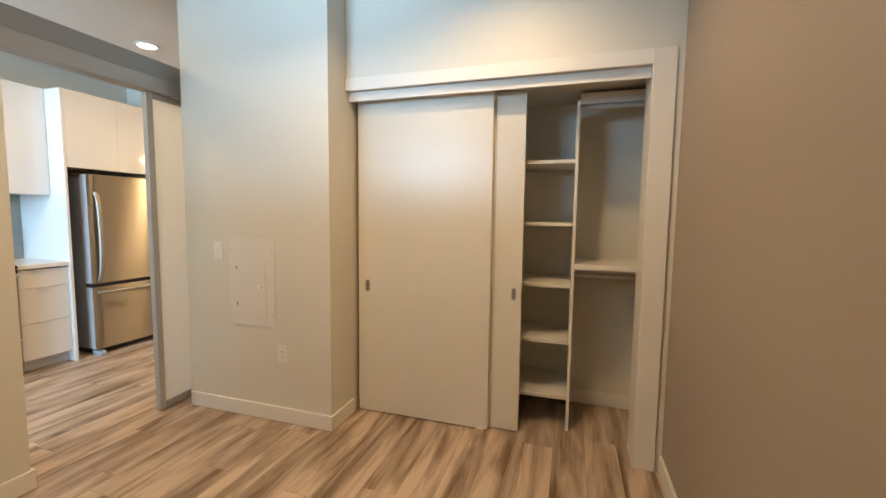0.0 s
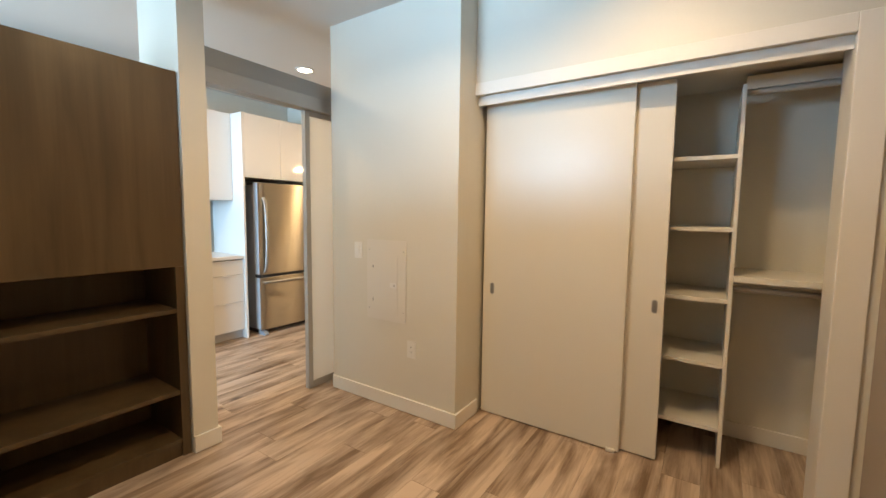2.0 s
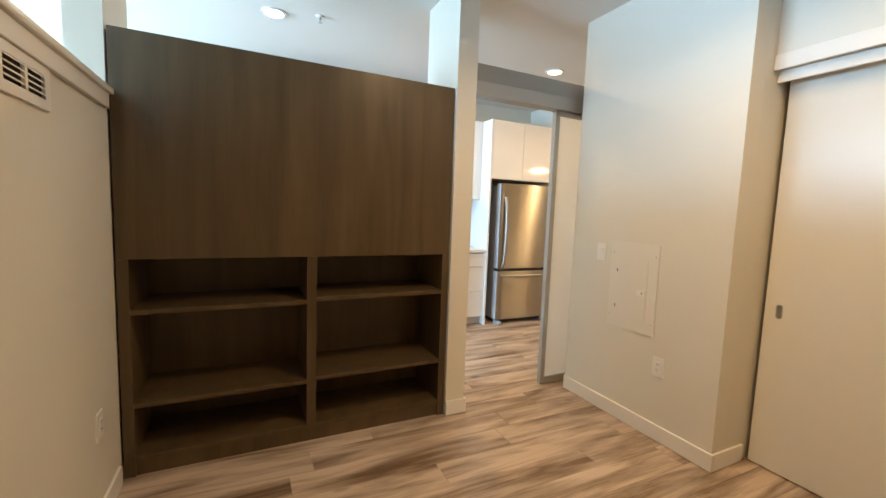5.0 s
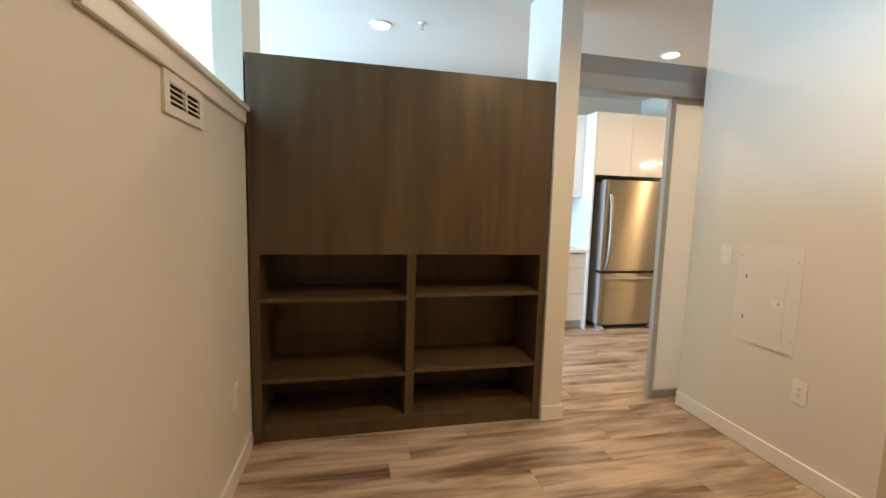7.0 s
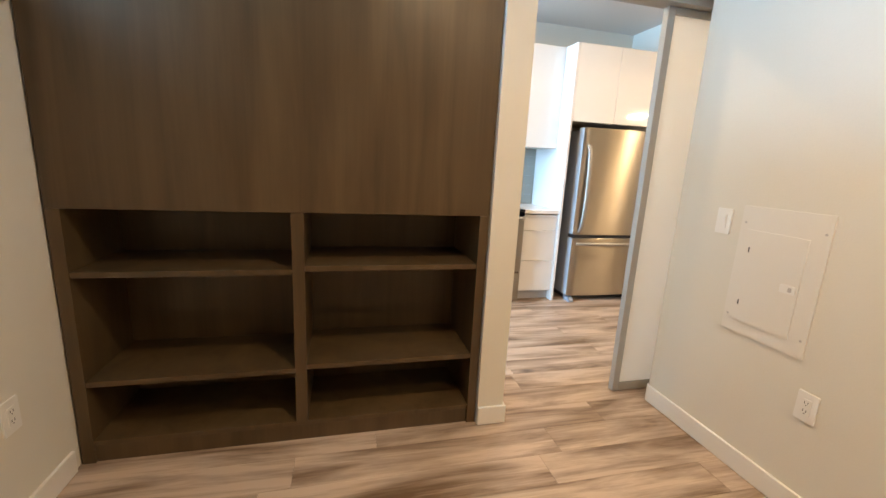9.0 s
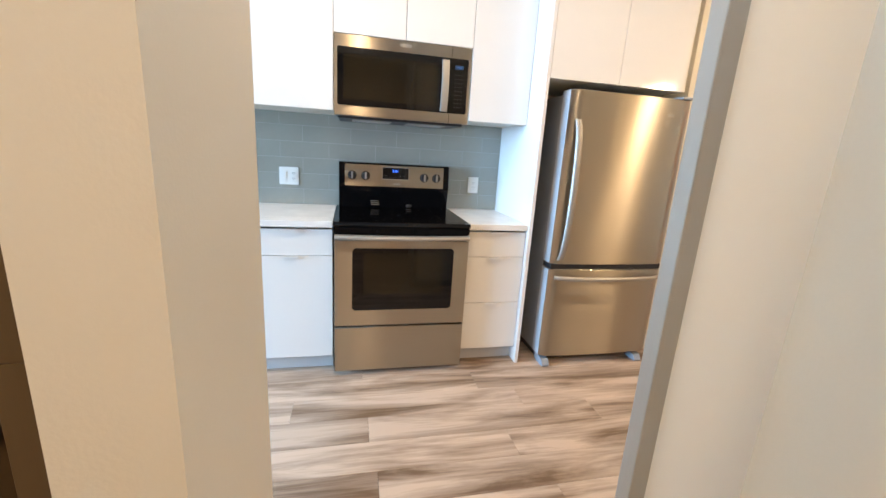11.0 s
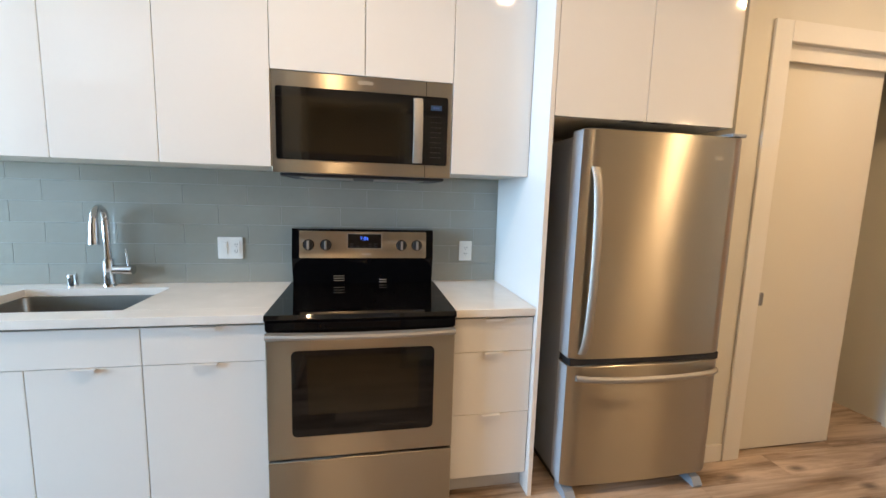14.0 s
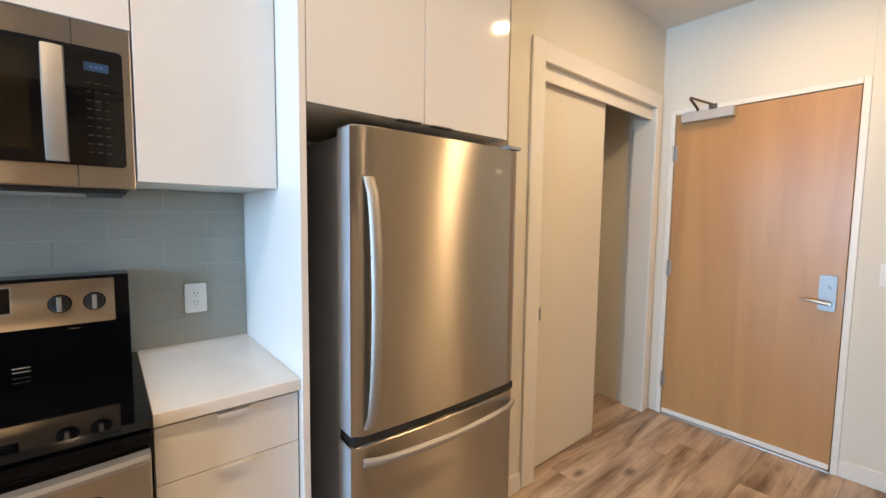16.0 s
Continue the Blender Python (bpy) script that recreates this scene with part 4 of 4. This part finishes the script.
def refrigerator(y0=2.914, y1=3.712, x=-3.335, z1=1.706):
    t = thing("refrigerator", -3.66, 3.30, 0.0, "stainless bottom-freezer refrigerator with grey sides", "refrigerator")
    part("body", bx(-4.005, x - 0.110, y0 + 0.004, y1 - 0.004, 0.055, z1 - 0.022, bevel=0.006), M_FRSIDE, t, "textured grey cabinet body")
    part("kick_grille", bx(-3.90, x - 0.065, y0 + 0.02, y1 - 0.02, 0.012, 0.0545), M_BLACKPL, t)
    for yy in (y0 + 0.035, y1 - 0.075):
        bm = slab(bmesh.new(), [(x - 0.09, 0.0), (x + 0.028, 0.0), (x + 0.032, 0.010), (x + 0.010, 0.040), (x - 0.09, 0.050)], "y", yy - 0.022, yy + 0.028)
        part("foot", bm, M_FRSIDE, t, "grey plastic front foot")

    def door(nm, za, zb, lab):
        bm = bmesh.new()
        n = 22
        rows = []
        for k in range(n + 1):
            u = k / n
            yy = y0 + (y1 - y0) * u
            bow = 0.016 * (1 - (2 * u - 1) ** 2)
            edge = min(u, 1 - u) * (y1 - y0)
            rnd = 0.020 * (1 - math.sqrt(max(0, 1 - (1 - min(edge, 0.020) / 0.020) ** 2)))
            rows.append([bm.verts.new(p) for p in ((x - 0.105, yy, za), (x + bow - rnd - 0.004, yy, za), (x + bow - rnd, yy, za + 0.004), (x + bow - rnd, yy, zb - 0.004), (x + bow - rnd - 0.004, yy, zb), (x - 0.105, yy, zb))])
        for s_, t_ in zip(rows, rows[1:]):
            for k in range(6):
                bm.faces.new((s_[k], s_[(k + 1) % 6], t_[(k + 1) % 6], t_[k]))
        bm.faces.new(rows[0])
        bm.faces.new(rows[-1][::-1])
        return part(nm, bm, M_STEEL, t, lab)

    up = door("fridge_door", 0.686, z1, "bowed brushed stainless upper door")
    lo = door("freezer_drawer", 0.060, 0.652, "brushed stainless freezer drawer")
    for d, za, zb in ((up, 0.690, z1 - 0.004), (lo, 0.064, 0.648)):
        part("door_flank", bx(x - 0.1050, x - 0.0200, y0 - 0.0022, y0 - 0.0003, za, zb, bevel=0.0008, seg=1), M_FLANK, d, "door edge with reflected daylight tinted into its blue-grey")
    part("gasket", bx(x - 0.109, x - 0.008, y0 + 0.006, y1 - 0.006, 0.6525, 0.6855), M_BLACKPL, t, "black gap between the doors")
    for yy in (y1 - 0.05,):
        part("hinge_cover", bx(x - 0.070, x + 0.012, yy - 0.035, yy + 0.042, z1 + 0.0005, z1 + 0.016, bevel=0.005), M_FRSIDE, t, "grey hinge cover")

    def bar(points, width, nm, parent, upright):
        bm = bmesh.new()
        rows = []
        for px, py, pz in points:
            a = (0, width, 0) if upright else (0, 0, width)
            d = Vector(a)
            p = Vector((px, py, pz))
            rows.append([bm.verts.new(v) for v in (p - d - Vector((0.008, 0, 0)), p - d * 0.8, p - d * 0.35 + Vector((0.005, 0, 0)), p + d * 0.35 + Vector((0.005, 0, 0)), p + d * 0.8, p + d - Vector((0.008, 0, 0)))])
        for s_, t_ in zip(rows, rows[1:]):
            for k in range(6):
                bm.faces.new((s_[k], s_[(k + 1) % 6], t_[(k + 1) % 6], t_[k]))
        bm.faces.new(rows[0])
        bm.faces.new(rows[-1][::-1])
        return part(nm, bm, M_STEEL_H, parent, "satin steel bowed handle")

    yy = y0 + 0.052
    bar([(x + 0.014 + 0.056 * (1 - (2 * k / 16 - 1) ** 2) ** 0.5, yy, 0.715 + 0.83 * k / 16) for k in range(17)], 0.0205, "handle", up, True)
    bar([(x + 0.014 + 0.052 * (1 - (2 * k / 16 - 1) ** 2) ** 0.6, y0 + 0.03 + (y1 - y0 - 0.05) * k / 16, 0.600) for k in range(17)], 0.015, "handle", lo, False)
    part("badge", slab(bmesh.new(), rounded(3.53, 3.59, 1.600, 1.618, 0.008, 4), "x", x + 0.0095, x + 0.0105), M_STEEL_H, up, "pale steel badge")
    return t


refrigerator()

# hall closet: casing, sliding door, shelf and rod
KY0, KY1, KH = 4.044, 5.318, 2.203
structure("casing_hall_left", bx(XK + 0.0005, XK + 0.014, 3.940, KY0, 0.002, 2.300, bevel=0.003), M_TRIM, "flat white hall closet casing", "trim")
structure("casing_hall_right", bx(XK + 0.0005, XK + 0.014, KY1, 5.400, 0.002, 2.300, bevel=0.003), M_TRIM, "flat white hall closet casing", "trim")
structure("casing_hall_head", bx(XK + 0.0005, XK + 0.014, KY0 + 0.0005, KY1 - 0.0005, KH, 2.300, bevel=0.003), M_TRIM, "flat white hall closet head casing", "trim")
structure("hall_track_fascia", bx(XK - 0.035, XK - 0.020, KY0 - 0.013, KY1 + 0.006, 2.125, 2.2045, bevel=0.002), M_TRIM, "white fascia over the hall closet door", "trim")
structure("hall_closet_side", bx(XW, XK - 0.151, 5.372, YE - 0.001, 0, CEIL), M_WALL, "white side wall of the hall closet")
kd = thing("sliding_hall_door", XK - 0.06, 4.37, 0.008, "flat white sliding hall closet door, half open", "sliding door")
part("panel", bx(XK - 0.090, XK - 0.055, KY0 - 0.012, 4.750, 0.008, 2.16, bevel=0.003), M_DOOR, kd)
finger_pull(kd, XK - 0.055, 4.135, 0.895, "x", 1)

# entry door with frame
YF = YE - 0.012
structure("door_frame_left", bx(-3.410, -3.378, YF, YE + 0.115, 0.0, 2.182, bevel=0.003), M_TRIM, "white painted metal door frame", "door frame")
structure("door_frame_right", bx(-2.459, -2.427, YF, YE + 0.115, 0.0, 2.182, bevel=0.003), M_TRIM, "white painted metal door frame", "door frame")
structure("door_frame_head", bx(-3.3775, -2.4595, YF, YE + 0.115, 2.150, 2.182, bevel=0.003), M_TRIM, "white painted metal door head", "door frame")
door = thing("entry_door", -2.92, YE + 0.02, 0.006, "maple veneer entry door, closed, with a lever lock", "door")
DF = YE - 0.002
part("leaf", bx(-3.374, -2.463, DF, DF + 0.045, 0.020, 2.1465, bevel=0.002), M_VENEER, door)
part("door_sweep", bx(-3.370, -2.467, DF - 0.006, DF - 0.0005, 0.012, 0.045, bevel=0.002), M_TRIM, door, "white door sweep")
for zz in (1.885, 1.080, 0.262):
    h = part("hinge", cyl(bmesh.new(), (-3.381, DF - 0.012, zz - 0.055), (-3.381, DF - 0.012, zz + 0.055), 0.0075, n=14), M_SATIN, door, "satin hinge barrel")
    part("hinge_leaf", bx(-3.3735, -3.358, DF - 0.0035, DF - 0.0005, zz - 0.052, zz + 0.052), M_SATIN, h)
lk = part("lock_plate", slab(bmesh.new(), rounded(-2.566, -2.492, 0.922, 1.122, 0.012, 4), "y", DF - 0.020, DF - 0.0005), M_LOCK, door, "satin chrome lock plate")
part("turn_knob", cyl(bmesh.new(), (-2.529, DF - 0.0205, 1.052), (-2.529, DF - 0.034, 1.052), 0.012), M_LOCK, lk)
lv = part("lever_rose", cyl(bmesh.new(), (-2.520, DF - 0.0205, 0.968), (-2.520, DF - 0.055, 0.968), 0.013), M_SATIN, lk)
part("lever", tube(bmesh.new(), [(-2.515, DF - 0.058, 0.968), (-2.55, DF - 0.062, 0.972), (-2.60, DF - 0.060, 0.976), (-2.640, DF - 0.052, 0.974)], [0.012, 0.011, 0.010, 0.008]), M_SATIN, lk, "satin lever handle")
part("edge_latch", bx(-2.4665, -2.4635, DF - 0.004, DF - 0.0006, 0.95, 1.04), M_GREY, door)
dc = thing("door_closer", -3.17, DF - 0.03, 2.080, "silver door closer with a dark folded arm", "door closer")
part("body", bx(-3.325, -3.020, DF - 0.060, DF - 0.001, 2.080, 2.142, bevel=0.006), M_GREY, dc, "silver painted closer body")
part("arm", tube(bmesh.new(), [(-3.235, DF - 0.030, 2.1425), (-3.235, DF - 0.032, 2.162), (-3.250, DF - 0.125, 2.215)], 0.008, 8), M_BRONZE, dc, "dark bronze closer arm")
part("forearm", tube(bmesh.new(), [(-3.250, DF - 0.125, 2.222), (-3.150, DF - 0.016, 2.178)], 0.007, 8), M_BRONZE, dc, "dark bronze closer forearm")
part("arm_bracket", bx(-3.172, -3.128, DF - 0.024, DF - 0.0105, 2.152, 2.181), M_BRONZE, dc)
structure("door_threshold", bx(-3.3775, -2.4595, YE - 0.03, YE + 0.11, 0.001, 0.010, bevel=0.002), M_SATIN, "thin aluminium door threshold", "threshold")

# ---- pieces: tiles and planks ----
splash = structure("backsplash", bx(XW + 0.0005, XW + 0.0108, 0.03, 2.763, ZC1 + 0.001, 1.507), M_GROUT, "grey glass tile backsplash", "backsplash")
TW, TH, GAP = 0.306, 0.102, 0.0020
tiles = {}
for r in range(6):
    z0, z1 = ZC1 + 0.002 + r * TH, min(ZC1 + 0.002 + (r + 1) * TH, 1.5065)
    first = (0.953 if r % 2 else 1.094) - 4 * TW
    for k in range(12):
        a, b = max(first + k * TW, 0.031), min(first + (k + 1) * TW, 2.762)
        if b - a < 0.02:
            continue
        key = (round(b - a, 4), round(z1 - z0, 4))
        if key not in tiles:
            tiles[key] = mesh_of("tile", bx(0, 0.0065, GAP / 2, key[0] - GAP / 2, GAP / 2, key[1] - GAP / 2, bevel=0.0006, seg=1), M_TILE)
        ob = new("tile", tiles[key])
        ob.location = (XW + 0.0055, a, z0)
        ob.parent = splash

floor = structure("floor", bx(XW, XR, YW, YE + 0.1, -0.0079, -0.0050), M_SLOT, "light oak plank floor with dark streaks", "floor")
rng = random.Random(7)
PW, PL = 0.180, 1.22
planks, rest = {}, bmesh.new()
nx = int(math.ceil((XR - XW) / PW))
for r in range(nx):
    xa, xb = XW + r * PW, min(XW + (r + 1) * PW, XR)
    y = YE + 0.1 - rng.random() * PL
    cuts = [YE + 0.1]
    while y > YW:
        cuts.append(y)
        y -= PL
    cuts.append(YW)
    for b, a in zip(cuts, cuts[1:]):
        if b - a < 0.02:
            continue
        if b > -0.9:
            key = (round(xb - xa, 4), round(b - a, 4))
            if key not in planks:
                planks[key] = mesh_of("plank", bx(0.0004, key[0] - 0.0004, 0.0004, key[1] - 0.0004, -0.0048, 0.0, bevel=0.0010, seg=1), M_FLOOR)
            ob = new("plank", planks[key])
            ob.location = (xa, a, 0)
            ob.parent = floor
        else:
            box(rest, xa + 0.0004, xb - 0.0004, a + 0.0004, b - 0.0004, -0.0048, 0.0)
far = tagged(new("far_planks", mesh_of("far_planks", rest, M_FLOOR)), kind="stuff")
far.parent = floor
